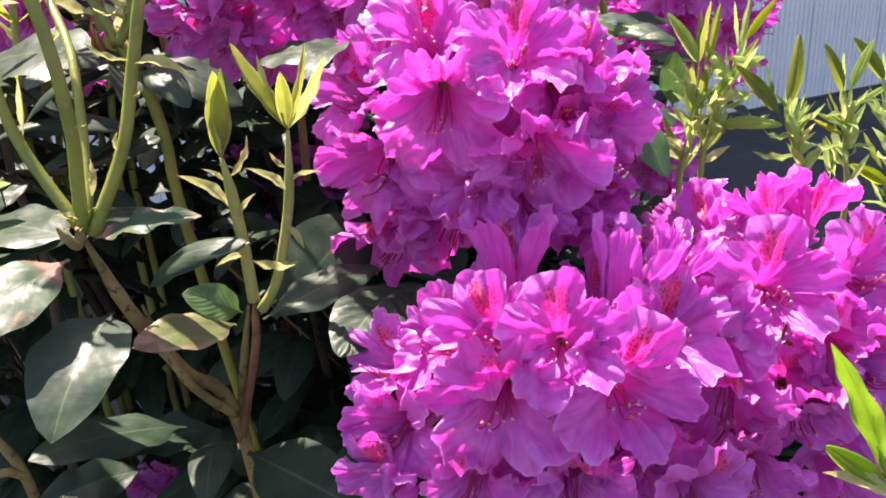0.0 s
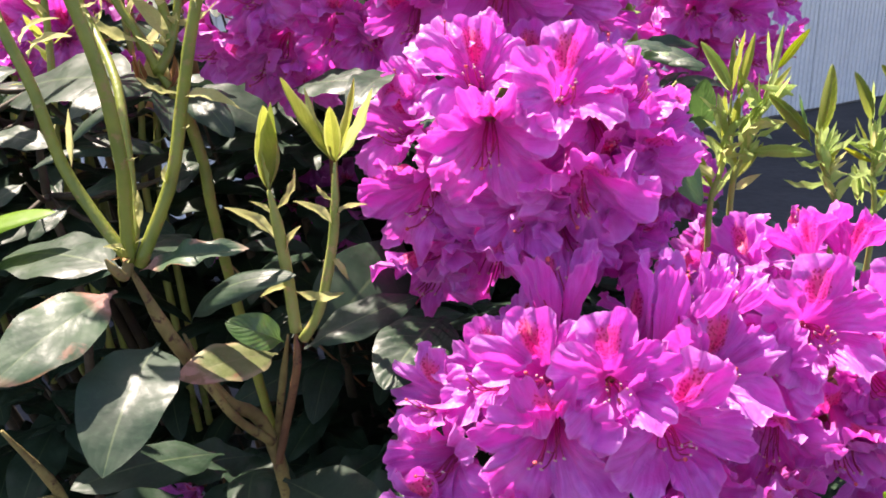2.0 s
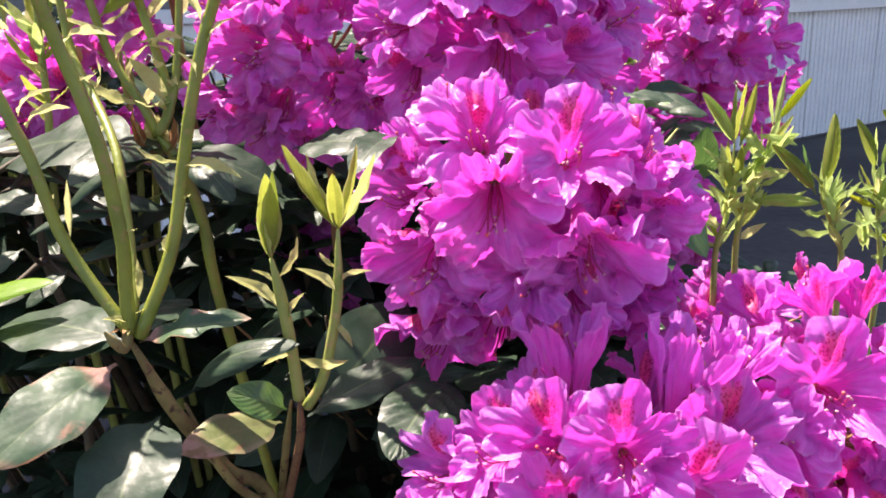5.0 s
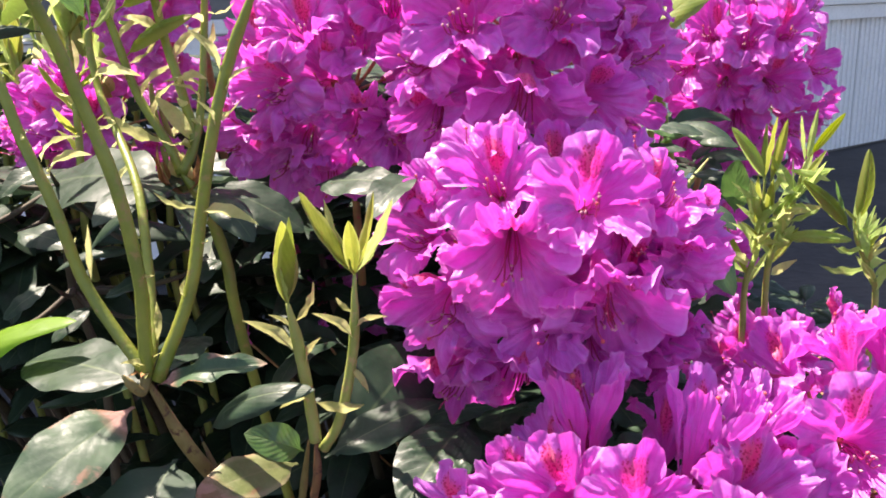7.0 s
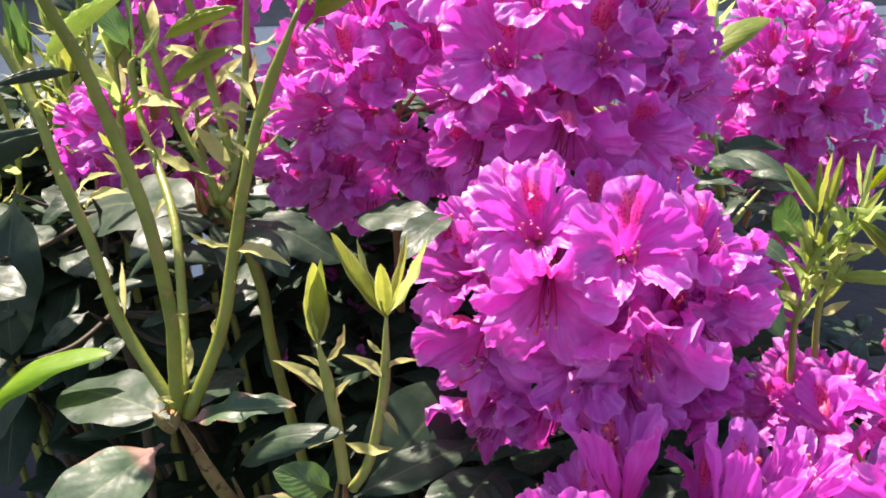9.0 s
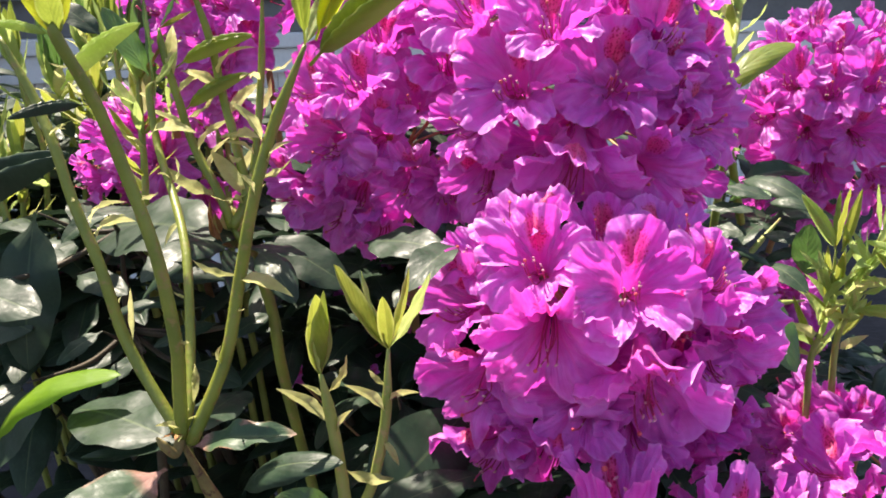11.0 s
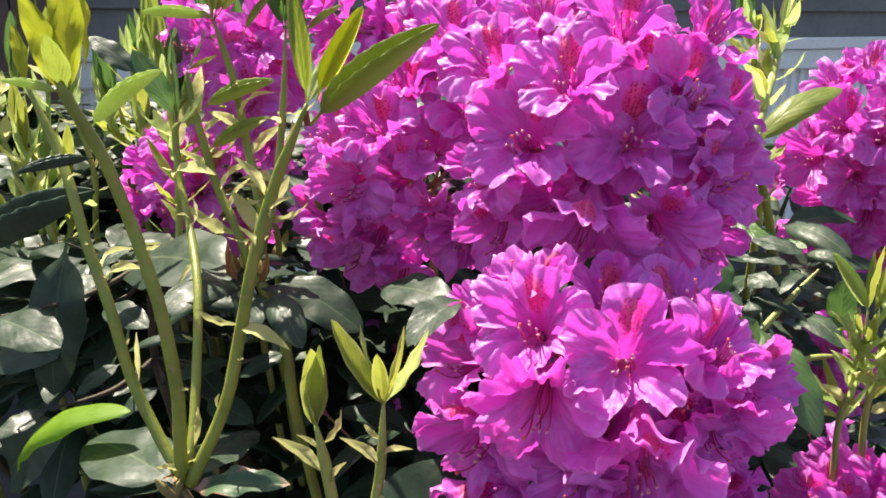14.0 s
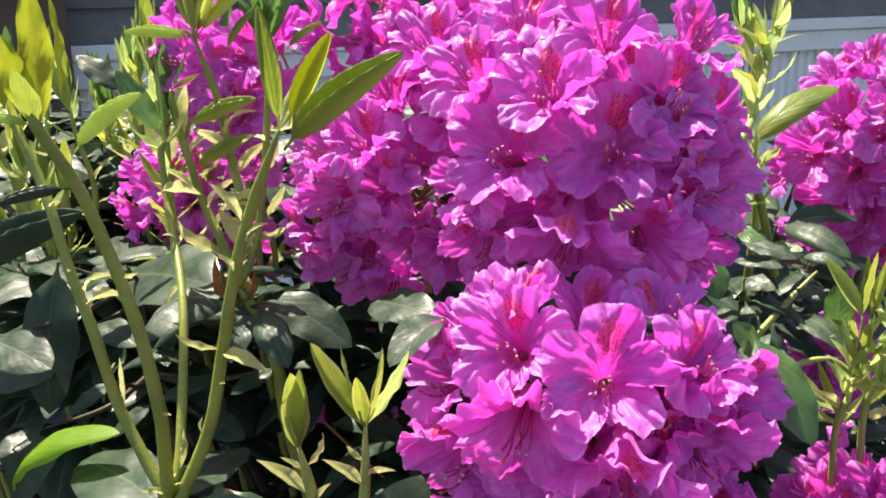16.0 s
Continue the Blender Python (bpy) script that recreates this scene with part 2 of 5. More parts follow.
# ---- mesh helpers ----
def mesh_from(name, verts, faces, uvs=None, mats=(), index=None, smooth=True):
    me = bpy.data.meshes.new(name)
    me.from_pydata([tuple(map(float, v)) for v in verts], [], faces)
    for mat in mats:
        me.materials.append(mat)
    if uvs is not None:
        layer = me.uv_layers.new(name="UVMap")
        for loop in me.loops:
            layer.data[loop.index].uv = uvs[loop.vertex_index]
    if index is not None:
        me.polygons.foreach_set("material_index", index)
    me.polygons.foreach_set("use_smooth", [smooth] * len(me.polygons))
    me.update()
    return me


def sheet(name, grid, mat):
    """A smooth sheet through an array of points, rows along the length."""
    rows, cols = grid.shape[:2]
    faces = [(r * cols + c, r * cols + c + 1, (r + 1) * cols + c + 1, (r + 1) * cols + c) for r in range(rows - 1) for c in range(cols - 1)]
    uvs = [(c / (cols - 1), r / (rows - 1)) for r in range(rows) for c in range(cols)]
    return mesh_from(name, grid.reshape(-1, 3), faces, uvs, (mat,))


def curve_points(knots, steps=6):
    """A smooth line through the knots."""
    k = [np.array(p, float) for p in knots]
    k = [2 * k[0] - k[1]] + k + [2 * k[-1] - k[-2]]
    line = []
    for i in range(1, len(k) - 2):
        for s in range(steps):
            t = s / steps
            line.append(0.5 * (2 * k[i] + (k[i + 1] - k[i - 1]) * t + (2 * k[i - 1] - 5 * k[i] + 4 * k[i + 1] - k[i + 2]) * t * t
                               + (3 * k[i] - k[i - 1] - 3 * k[i + 1] + k[i + 2]) * t ** 3))
    return line + [k[-2]]


def tube(line, radii, sides=8, wobble=0.0):
    """Vertices and faces of a closed tube along a line."""
    line = [Vector(p) for p in line]
    n = len(line)
    verts, faces = [], []
    side = Vector((0.3, -0.8, 0.5))
    for i, p in enumerate(line):
        way = (line[min(i + 1, n - 1)] - line[max(i - 1, 0)]).normalized()
        side = (side - way * side.dot(way)).normalized()
        other = way.cross(side)
        for s in range(sides):
            a = 2 * math.pi * s / sides
            r = radii[i] * (1 + wobble * noise.noise(p * 160 + Vector((s, 0, 0))))
            verts.append(p + side * (r * math.cos(a)) + other * (r * math.sin(a)))
    for i in range(n - 1):
        for s in range(sides):
            q = (s + 1) % sides
            faces.append((i * sides + s, i * sides + q, (i + 1) * sides + q, (i + 1) * sides + s))
    faces.append(tuple(reversed(range(sides))))
    faces.append(tuple(range((n - 1) * sides, n * sides)))
    return verts, faces


def merged(name, pieces, mats):
    """One mesh out of (verts, faces, material number) pieces."""
    verts, faces, index = [], [], []
    for v, f, m in pieces:
        start = len(verts)
        verts += list(v)
        faces += [tuple(i + start for i in face) for face in f]
        index += [m] * len(f)
    return mesh_from(name, verts, faces, None, mats, index)


def blob(centre, way, length, radius, sides=6):
    way = Vector(way).normalized()
    line = [Vector(centre) + way * (length * (k / 4 - 0.5)) for k in range(5)]
    return tube(line, [radius * x for x in (0.25, 0.85, 1.0, 0.85, 0.25)], sides)


def part(name, me, parent, place=None, label=""):
    """Links a mesh as one part of a thing."""
    ob = new(name, me)
    ob.parent = parent
    if place is not None:
        ob.matrix_basis = place
    return tagged(ob, label)


def thing(name, at, label, category, group="", kind=""):
    ob = new(name)
    ob.location = at
    ob.empty_display_size = 0.02
    return tagged(ob, label, category, group, kind)


def frame_axes(at, out, up=(0, 0, 1), roll=0.0):
    """A pose whose z looks along out and whose y is as near to up as it can be."""
    z = Vector(out).normalized()
    y = Vector(up) - z * Vector(up).dot(z)
    if y.length < 1e-4:
        y = Vector((0, 1, 0)) - z * z.y
    y.normalize()
    x = y.cross(z)
    m = Matrix((x, y, z)).transposed().to_4x4()
    m.translation = at
    return m @ Matrix.Rotation(radians(roll), 4, "Z")


# ---- flowers ----
def smoothstep(low, high, x):
    x = min(1.0, max(0.0, (x - low) / (high - low)))
    return x * x * (3 - 2 * x)


def petal_grid(k, variant, rows=21, cols=41):
    """One of the five broad lobes of a funnel-shaped corolla: opens along +z, the upper lobe at +y."""
    rng = random.Random(100 + variant * 10 + k)
    flare = (50, 56, 52, 60, 46, 48, 20)[variant] * rng.uniform(0.84, 1.16)
    flare *= ((0.95, 0.95, 1.28, 1.28, 0.95), (1.0, 1.0, 1.12, 1.12, 1.0))[variant in (1, 2, 3)][k]
    curl = rng.choice((-25, 0, 25, 45, 70)) + rng.uniform(-10, 10) if variant < 6 else rng.uniform(0, 15)
    if k == 0 and variant < 6:
        curl = rng.uniform(-14, 12)
    keel = rng.uniform(-0.0050, 0.0055)          # how far the sides of the lobe stand off its middle
    twist = rng.uniform(-0.0035, 0.0035)
    phase, phase2 = rng.uniform(0, 60), rng.uniform(0, 60)
    middle = math.pi / 2 + 2 * math.pi * k / 5 + rng.uniform(-0.05, 0.05)
    # the profile of the funnel: a narrow tube that flares and rolls back at the rim
    steps, length = 60, 0.0510
    profile, r, z = [], 0.0032, 0.0
    for n in range(steps + 13):
        v = n / steps
        lean = radians(8 + 10 * smoothstep(0, 0.25, v) + (flare - 18) * smoothstep(0.20, 0.62, v) + curl * smoothstep(0.62, 1.05, v))
        profile.append((r, z, lean))
        r += math.sin(lean) * length / steps
        z += math.cos(lean) * length / steps
    pts = np.zeros((rows, cols, 3))
    for i in range(rows):
        along = (i / (rows - 1)) ** 0.9
        for j in range(cols):
            u = 2 * j / (cols - 1) - 1
            reach = 0.47 + 0.53 * (1 - abs(u) ** 2.2) ** 0.62
            reach += (0.045 * noise.noise(Vector((u * 2.6, phase, 1.0))) + 0.026 * noise.noise(Vector((u * 7, phase2, 2.0))) + 0.014 * noise.noise(Vector((u * 17, phase, 3.0)))) * (1 - u ** 6)
            reach -= 0.030 * math.exp(-(u / 0.10) ** 2)          # a small notch at the tip
            v = along * reach
            n = min(len(profile) - 2, int(v * steps))
            f = v * steps - n
            r, z, lean = (a + (b - a) * f for a, b in zip(profile[n], profile[n + 1]))
            s = smoothstep(0.24, 0.75, v)
            rim = along ** 5 * s
            lift = 0.0085 * noise.noise(Vector((u * 1.4 + phase, v * 2.4, 4.0))) * s
            lift += 0.0062 * noise.noise(Vector((u * 2.6 + phase2, v * 2.0, 5.0))) * s
            lift += 0.0017 * noise.noise(Vector((u * 6.0 + phase, v * 3.2, 6.0))) * s
            lift += 0.0022 * noise.noise(Vector((u * 4.0 + phase2, v * 7.0, 7.0))) * s
            lift += 0.0012 * noise.noise(Vector((u * 11.0 + phase2, v * 15.0, 7.5))) * s
            lift += (0.0075 * noise.noise(Vector((u * 4.2 + phase, along * 1.6, 8.0))) + 0.0030 * noise.noise(Vector((u * 10.0 + phase2, along * 2.0, 9.0)))) * rim
            lift += 0.0019 * noise.noise(Vector((u * 19.0 + phase, along * 3.0, 10.0))) * along ** 9 * s
            lift -= 0.0012 * math.exp(-(u / 0.10) ** 2) * s
            lift += twist * u * s + keel * u * u * s
            half = (0.64 + (0.22 if k == 0 else 0.16) * smoothstep(0.25, 0.55, v)) * (0.72 if variant == 6 else 1.0)
            lift *= 0.45 if variant == 6 else 1.0
            a = middle + u * half
            r, z = r - lift * math.cos(lean), z + lift * math.sin(lean)
            pts[i, j] = (r * math.cos(a), r * math.sin(a), z)
    return pts


VARIANTS = 6          # the seventh, a narrow tall funnel, is used by name only
PETALS = [[sheet("petal", petal_grid(k, n), PETAL_TOP if k == 0 else PETAL) for k in range(5)] for n in range(VARIANTS + 1)]


def stamen_mesh(seed, pistil=False):
    rng = random.Random(seed)
    a = rng.uniform(0, 6.28)
    reach = 0.044 if pistil else rng.uniform(0.030, 0.040)
    x, y = 0.0035 * math.cos(a), 0.0035 * math.sin(a)
    sway = rng.uniform(-0.006, 0.006)
    knots = [(x * 0.4, y * 0.4, 0.004), (x, y - 0.004, 0.018), (x + sway * 0.6, y - 0.0100, reach * 0.75), (x + sway, y - 0.0090 + rng.uniform(-0.002, 0.003), reach)]
    line = curve_points(knots, 4)
    thick = 0.00050 if pistil else 0.00036
    pieces = [(*tube(line, [thick] * len(line), 5), 0)]
    way = Vector(line[-1]) - Vector(line[-3])
    if pistil:
        pieces.append((*blob(line[-1], way, 0.0022, 0.0011), 1))
    else:
        tip = Vector((rng.uniform(-1, 1), rng.uniform(-0.3, 1), rng.uniform(0.2, 1)))
        pieces.append((*blob(line[-1], tip, 0.0024, 0.00065), 1))
    return merged("pistil" if pistil else "stamen", pieces, (FILAMENT, STIGMA if pistil else ANTHER))


STAMENS = [stamen_mesh(300 + k) for k in range(12)]
PISTILS = [stamen_mesh(400 + k, True) for k in range(3)]


def flower(truss, core, face, size=1.0, roll=0.0, up=(0, 0, 1), out=None, variant=None, stamens=6):
    """A flower of a truss: its mouth lies at face and it looks away from the core."""
    rng = random.Random(int(abs(face[0] * 7919 + face[1] * 104729 + face[2] * 1299709) * 1000) % 1000003)
    face, core = Vector(face), Vector(core)
    way = Vector(out).normalized() if out else (face - core).normalized()
    scale = 0.86 * size * rng.uniform(0.96, 1.04)
    foot = face - way * (0.026 * scale)
    place = frame_axes(foot, way, up, roll + rng.uniform(-9, 9)) @ Matrix.Scale(scale, 4)
    origin = truss.matrix_basis.translation
    inner = place.inverted() @ (core + (foot - core) * 0.08)
    bend = inner * 0.5 + Vector((rng.uniform(-1, 1), rng.uniform(-1, 1), -1.0)) * 0.003
    line = curve_points([inner, bend, (0, 0, -0.001), (0, 0, 0.003)], 4)
    radii = [0.0011 / scale] * (len(line) - 4) + [0.0016, 0.0028, 0.0030, 0.0024]
    ob = new("flower", merged("flower", [(*tube(line, radii[:len(line)], 6), 0)], (PEDICEL,)))
    ob.parent = truss
    ob.matrix_basis = Matrix.Translation(-origin) @ place
    kind = rng.randrange(VARIANTS) if variant is None else variant
    for k in range(5):
        part("petal", PETALS[kind][k], ob, Matrix.Rotation(radians(rng.uniform(-4, 4)), 4, "Z"))
    for n in rng.sample(range(len(STAMENS)), stamens):
        part("stamen", STAMENS[n], ob)
    part("pistil", rng.choice(PISTILS), ob)
    return ob


def truss(at, core, flowers, label, inner=0):
    """A round head of flowers on a short stalk that rises from at."""
    ob = thing("flower_truss", at, label, "flower head", "flower heads of the shrub")
    line = curve_points([Vector((0, 0, 0)), (Vector(core) - Vector(at)) * 0.6, Vector(core) - Vector(at)], 5)
    part("rachis", merged("rachis", [(*tube(line, [0.0035 - 0.0010 * k / len(line) for k in range(len(line))], 8, 0.2), 0)], (PEDICEL,)), ob)
    for one in flowers:
        face, *rest = one
        flower(ob, core, face, *rest)
    rng = random.Random(len(flowers) * 13 + int(abs(core[0]) * 1000))
    for k in range(inner):
        # a few flowers sit deeper in the head and close the gaps
        h = 0.85 - 1.25 * (k + 0.5) / inner
        turn = 2.4 * k + rng.uniform(-0.3, 0.3)
        way = Vector((math.cos(turn) * math.sqrt(1 - h * h), math.sin(turn) * math.sqrt(1 - h * h) - 0.25, h)).normalized()
        flower(ob, core, Vector(core) + way * rng.uniform(0.056, 0.070), 0.98, stamens=2)
    return ob


# ---- leaves and stems ----
def leaf_grid(length=1.0, width=0.40, fold=0.25, droop=0.2, edge=0.0, wave=0.0, tip=1.0, petiole=0.10, power=0.58, ripple=0.0, pillow=0.0, seed=0, rows=15, cols=9):
    """A leaf along +y with its upper side to +z; fold: how far the halves rise, droop: how far the tip falls, edge: how far the rims roll under."""
    pts = np.zeros((rows, cols, 3))
    for i in range(rows):
        v = i / (rows - 1)
        blade = max(0.0, (v - petiole) / (1 - petiole))
        half = width / 2 * (math.sin(math.pi * blade ** 0.92) ** power if 0 < blade < 1 else 0.0)
        half *= (1 - 0.15 * tip * blade ** 2)
        half = max(half, 0.012 * (1 - blade) + 0.001)
        for j in range(cols):
            u = 2 * j / (cols - 1) - 1
            roll = edge * abs(u) ** 2
            x = u * half * (math.cos(roll * 1.3) if edge else 1.0) * math.cos(fold)
            z = abs(u) * half * math.sin(fold) - half * math.sin(min(1.6, roll * 1.1)) * abs(u) * (0.9 if edge else 0)
            z += wave * half * (math.sin(6 * v * math.pi + seed + (2 if u > 0 else 0)) * abs(u) ** 1.5 + 0.7 * noise.noise(Vector((u * 1.5, v * 4, seed * 3.7))))
            if pillow:
                x = u * half * (1 - 0.42 * u * u)
                z = half * (pillow * math.sin(math.pi * abs(u)) - 0.5 * u ** 4)
            z += ripple * half * math.sin(math.pi * abs(u)) ** 2 * math.cos(2 * math.pi * (9 * v - 2.2 * abs(u)))
            a = droop * v
            y = v * length * math.cos(a * 0.7)
            z2 = z * math.cos(a) - v * length * math.sin(a * 0.7)
            pts[i, j] = (x, y, z2)
    span = np.linalg.norm(pts[-1, cols // 2])
    # the tip lies on the y axis, one length away from the foot
    m = pts[-1, cols // 2] / span
    c, s = m[1], -m[2]
    turned = pts.copy()
    turned[..., 1] = pts[..., 1] * c - pts[..., 2] * s
    turned[..., 2] = pts[..., 1] * s + pts[..., 2] * c
    return turned / span


LEAF_SHAPES = {
    "flat": leaf_grid(width=0.44, fold=0.10, droop=0.35, edge=0.12, wave=0.09, seed=1, rows=19, cols=13),
    "cupped": leaf_grid(width=0.45, fold=0.28, droop=0.6, wave=0.10, seed=2, rows=19, cols=13),
    "drooping": leaf_grid(width=0.46, fold=0.10, droop=1.1, edge=0.35, wave=0.08, seed=3, rows=19, cols=13),
    "arched": leaf_grid(width=0.38, fold=0.05, droop=0.9, edge=0.45, wave=0.07, seed=4, rows=19, cols=13),
    "wavy": leaf_grid(width=0.40, fold=0.2, droop=0.3, wave=0.20, seed=5, rows=19, cols=13),
    "young": leaf_grid(width=0.32, fold=0.30, droop=-0.25, edge=0.30, wave=0.12, petiole=0.06, power=0.75, ripple=0.05, seed=6, rows=22, cols=9),
    "slim": leaf_grid(width=0.19, fold=0.60, droop=-0.22, edge=0.25, wave=0.10, petiole=0.04, power=0.70, seed=15, rows=17, cols=9),
    "spear": leaf_grid(width=0.27, fold=0.40, droop=-0.20, edge=0.20, wave=0.10, petiole=0.05, power=0.68, seed=16, rows=15, cols=9),
    "quilted": leaf_grid(width=0.46, fold=0.16, droop=0.5, edge=0.15, wave=0.06, ripple=0.13, seed=14, rows=40, cols=17),
    "tulip": leaf_grid(width=0.34, fold=0.55, droop=-0.40, edge=0.10, wave=0.05, petiole=0.02, power=0.66, seed=13, rows=19, cols=11),
    "bud": leaf_grid(width=0.42, fold=0.75, droop=-0.45, wave=0.08, petiole=0.02, power=0.9, seed=12),
    "rolled": leaf_grid(width=0.25, droop=0.30, wave=0.05, petiole=0.12, power=0.55, ripple=0.06, pillow=0.62, seed=7, rows=34, cols=17),
    "narrow": leaf_grid(width=0.19, fold=0.55, droop=-0.2, wave=0.10, petiole=0.03, power=0.85, seed=8),
    "bract": leaf_grid(width=0.24, fold=0.5, droop=0.9, wave=0.25, petiole=0.04, power=0.9, seed=9),
    "bract_twisted": leaf_grid(width=0.22, fold=0.3, droop=-0.9, wave=0.35, petiole=0.04, power=0.9, seed=10),
}
LEAF_MESHES = {}


def leaf_mesh(shape, mat):
    if (shape, mat.name) not in LEAF_MESHES:
        LEAF_MESHES[shape, mat.name] = sheet("leaf", LEAF_SHAPES[shape], mat)
    return LEAF_MESHES[shape, mat.name]


def leaf(parent, foot, tip, shape="flat", mat=None, up=(0, 0, 1), wide=1.0, name="leaf", label=""):
    """A leaf from foot to tip; its upper side faces up as far as that goes."""
    foot, tip = Vector(foot), Vector(tip)
    y = tip - foot
    length = y.length
    y.normalize()
    z = Vector(up) - y * Vector(up).dot(y)
    z.normalize()
    x = y.cross(z)
    m = Matrix((x * length * wide, y * length, z * length)).transposed().to_4x4()
    m.translation = foot - parent.matrix_basis.translation
    return part(name, leaf_mesh(shape, mat or LEAF), parent, m, label)


def stem(parent, knots, thick, thin, mat, name="stem", label="", sides=9):
    at = parent.matrix_basis.translation
    line = [Vector(p) - at for p in curve_points(knots, 7)]
    n = len(line)
    radii = [(thick + (thin - thick) * k / (n - 1)) * min(1.0, 0.35 + 0.13 * (n - 1 - k)) for k in range(n)]
    return part(name, merged(name, [(*tube(line, radii, sides, 0.10), 0)], (mat,)), parent, None, label)


def bracts(parent, knots, places, rng, size=0.022, mat=None):
    """Thin curled bracts that stand off a stem."""
    line = [Vector(p) for p in curve_points(knots, 7)]
    for share in places:
        p = line[min(len(line) - 1, int(share * (len(line) - 1)))]
        a = rng.uniform(0, 6.28)
        out = Vector((math.cos(a), math.sin(a) - 0.4, rng.uniform(0.1, 0.9))).normalized()
        leaf(parent, p, p + out * size * rng.uniform(0.7, 1.25), rng.choice(("bract", "bract_twisted")), mat or BRACT, (rng.uniform(-.5, .5), -0.5, 1), rng.uniform(0.8, 1.3), "bract")


def leaf_bud(parent, foot, way, size, rng, count=5, mat=None, shape="young", open_=0.35):
    """A tuft of young leaves that stand nearly upright round a stem's tip."""
    foot, way = Vector(foot), Vector(way).normalized()
    side = way.orthogonal().normalized()
    for k in range(count):
        turn = Matrix.Rotation(2 * math.pi * k / count + rng.uniform(-0.4, 0.4), 3, way)
        out = turn @ side
        reach = way + out * open_ * rng.uniform(0.3, 1.5)
        leaf(parent, foot + out * 0.001, foot + reach.normalized() * size * rng.uniform(0.6, 1.1), shape, mat or LEAF_YOUNG, way - out * 1.2, rng.uniform(0.8, 1.15))


def leaf_whorl(parent, centre, rng, count=7, size=0.11, lift=0.0, shapes=("flat", "arched", "drooping", "wavy", "cupped"), mat=None, lean=(0, 0, 0)):
    centre = Vector(centre)
    turn0 = rng.uniform(0, 6.28)
    for k in range(count):
        a = turn0 + 2 * math.pi * k / count + rng.uniform(-0.3, 0.3)
        out = Vector((math.cos(a), math.sin(a), lift + rng.uniform(-0.45, 0.3))) + Vector(lean)
        out.normalize()
        up = Vector((rng.uniform(-0.4, 0.4), rng.uniform(-0.5, 0.3), 1.0))
        leaf(parent, centre + out * 0.004, centre + out * size * rng.uniform(0.75, 1.15), rng.choice(shapes), mat, up, rng.uniform(0.85, 1.1))


# ---- the setting: ground, house wall ----
WALL_N = Vector((-0.597, 0.802, 0.0))          # away from the shrub
WALL_H = Vector((0.802, 0.597, 0.0))           # along the wall
WALL_AT = WALL_N * 3.51


def box(name, x0, x1, y0, y1, z0, z1, mat, parent=None, place=None, bevel=0.004):
    bm = bmesh.new()
    bmesh.ops.create_cube(bm, size=1.0)
    for v in bm.verts:
        v.co = Vector((x0 + (v.co.x + 0.5) * (x1 - x0), y0 + (v.co.y + 0.5) * (y1 - y0), z0 + (v.co.z + 0.5) * (z1 - z0)))
    if bevel:
        bmesh.ops.bevel(bm, geom=bm.edges[:], offset=bevel, segments=2, affect="EDGES", profile=0.6)
    me = bpy.data.meshes.new(name)
    bm.to_mesh(me)
    bm.free()
    me.materials.append(mat)
    ob = new(name, me)
    if parent:
        ob.parent = parent
    if place is not None:
        ob.matrix_basis = place
    return ob


def ground_mesh():
    """One sheet out to the horizon, uneven near the shrub."""
    steps = [-400, -60, -12] + [-6 + 0.25 * k for k in range(49)] + [12, 60, 400]
    n = len(steps)
    verts = []
    for y in steps:
        for x in steps:
            near = max(0.0, 1 - max(abs(x), abs(y)) / 7)
            verts.append((x, y, 0.025 * noise.noise(Vector((x * 1.3, y * 1.3, 0))) * near + 0.012 * noise.noise(Vector((x * 5, y * 5, 2))) * near))
    faces = [(r * n + c, r * n + c + 1, (r + 1) * n + c + 1, (r + 1) * n + c) for r in range(n - 1) for c in range(n - 1)]
    return mesh_from("ground", verts, faces, None, (SOIL,))


tagged(new("ground", ground_mesh()), "dark bare ground in the shade of the house", "ground", kind="structure")

TO_WALL = Matrix((WALL_H, WALL_N, Vector((0, 0, 1)))).transposed().to_4x4()
TO_WALL.translation = WALL_AT
house = new("wall_north")
house.matrix_basis = TO_WALL
tagged(house, "house wall of dark grey lap siding above ribbed white skirting", "house wall", kind="structure")
LEFT, RIGHT = -5.0, 12.0
CAP_LOW, CAP_HIGH, EAVES = 0.897, 1.053, 3.0
box("wall_core", LEFT, RIGHT, 0.06, 0.22, 0.0, EAVES, SIDING, house, None, 0)


def skirting_mesh(width, height):
    """A panel of narrow upright ribs, two deep grooves to each broad rib."""
    profile = []
    x = 0.0
    while x < width - 1e-6:
        for dx, y in ((0.0, 0.0), (0.004, -0.012), (0.030, -0.012), (0.034, 0.0), (0.0455, 0.0), (0.047, -0.005), (0.052, -0.005), (0.0535, 0.0)):
            if x + dx < width:
                profile.append((x + dx, y))
        x += 0.056
    profile.append((width, 0.0))
    verts = [(px, py, z) for z in (0.0, height) for px, py in profile]
    n = len(profile)
    return mesh_from("skirting_panel", verts, [(k, k + 1, n + k + 1, n + k) for k in range(n - 1)], None, (SKIRT,), None, False)


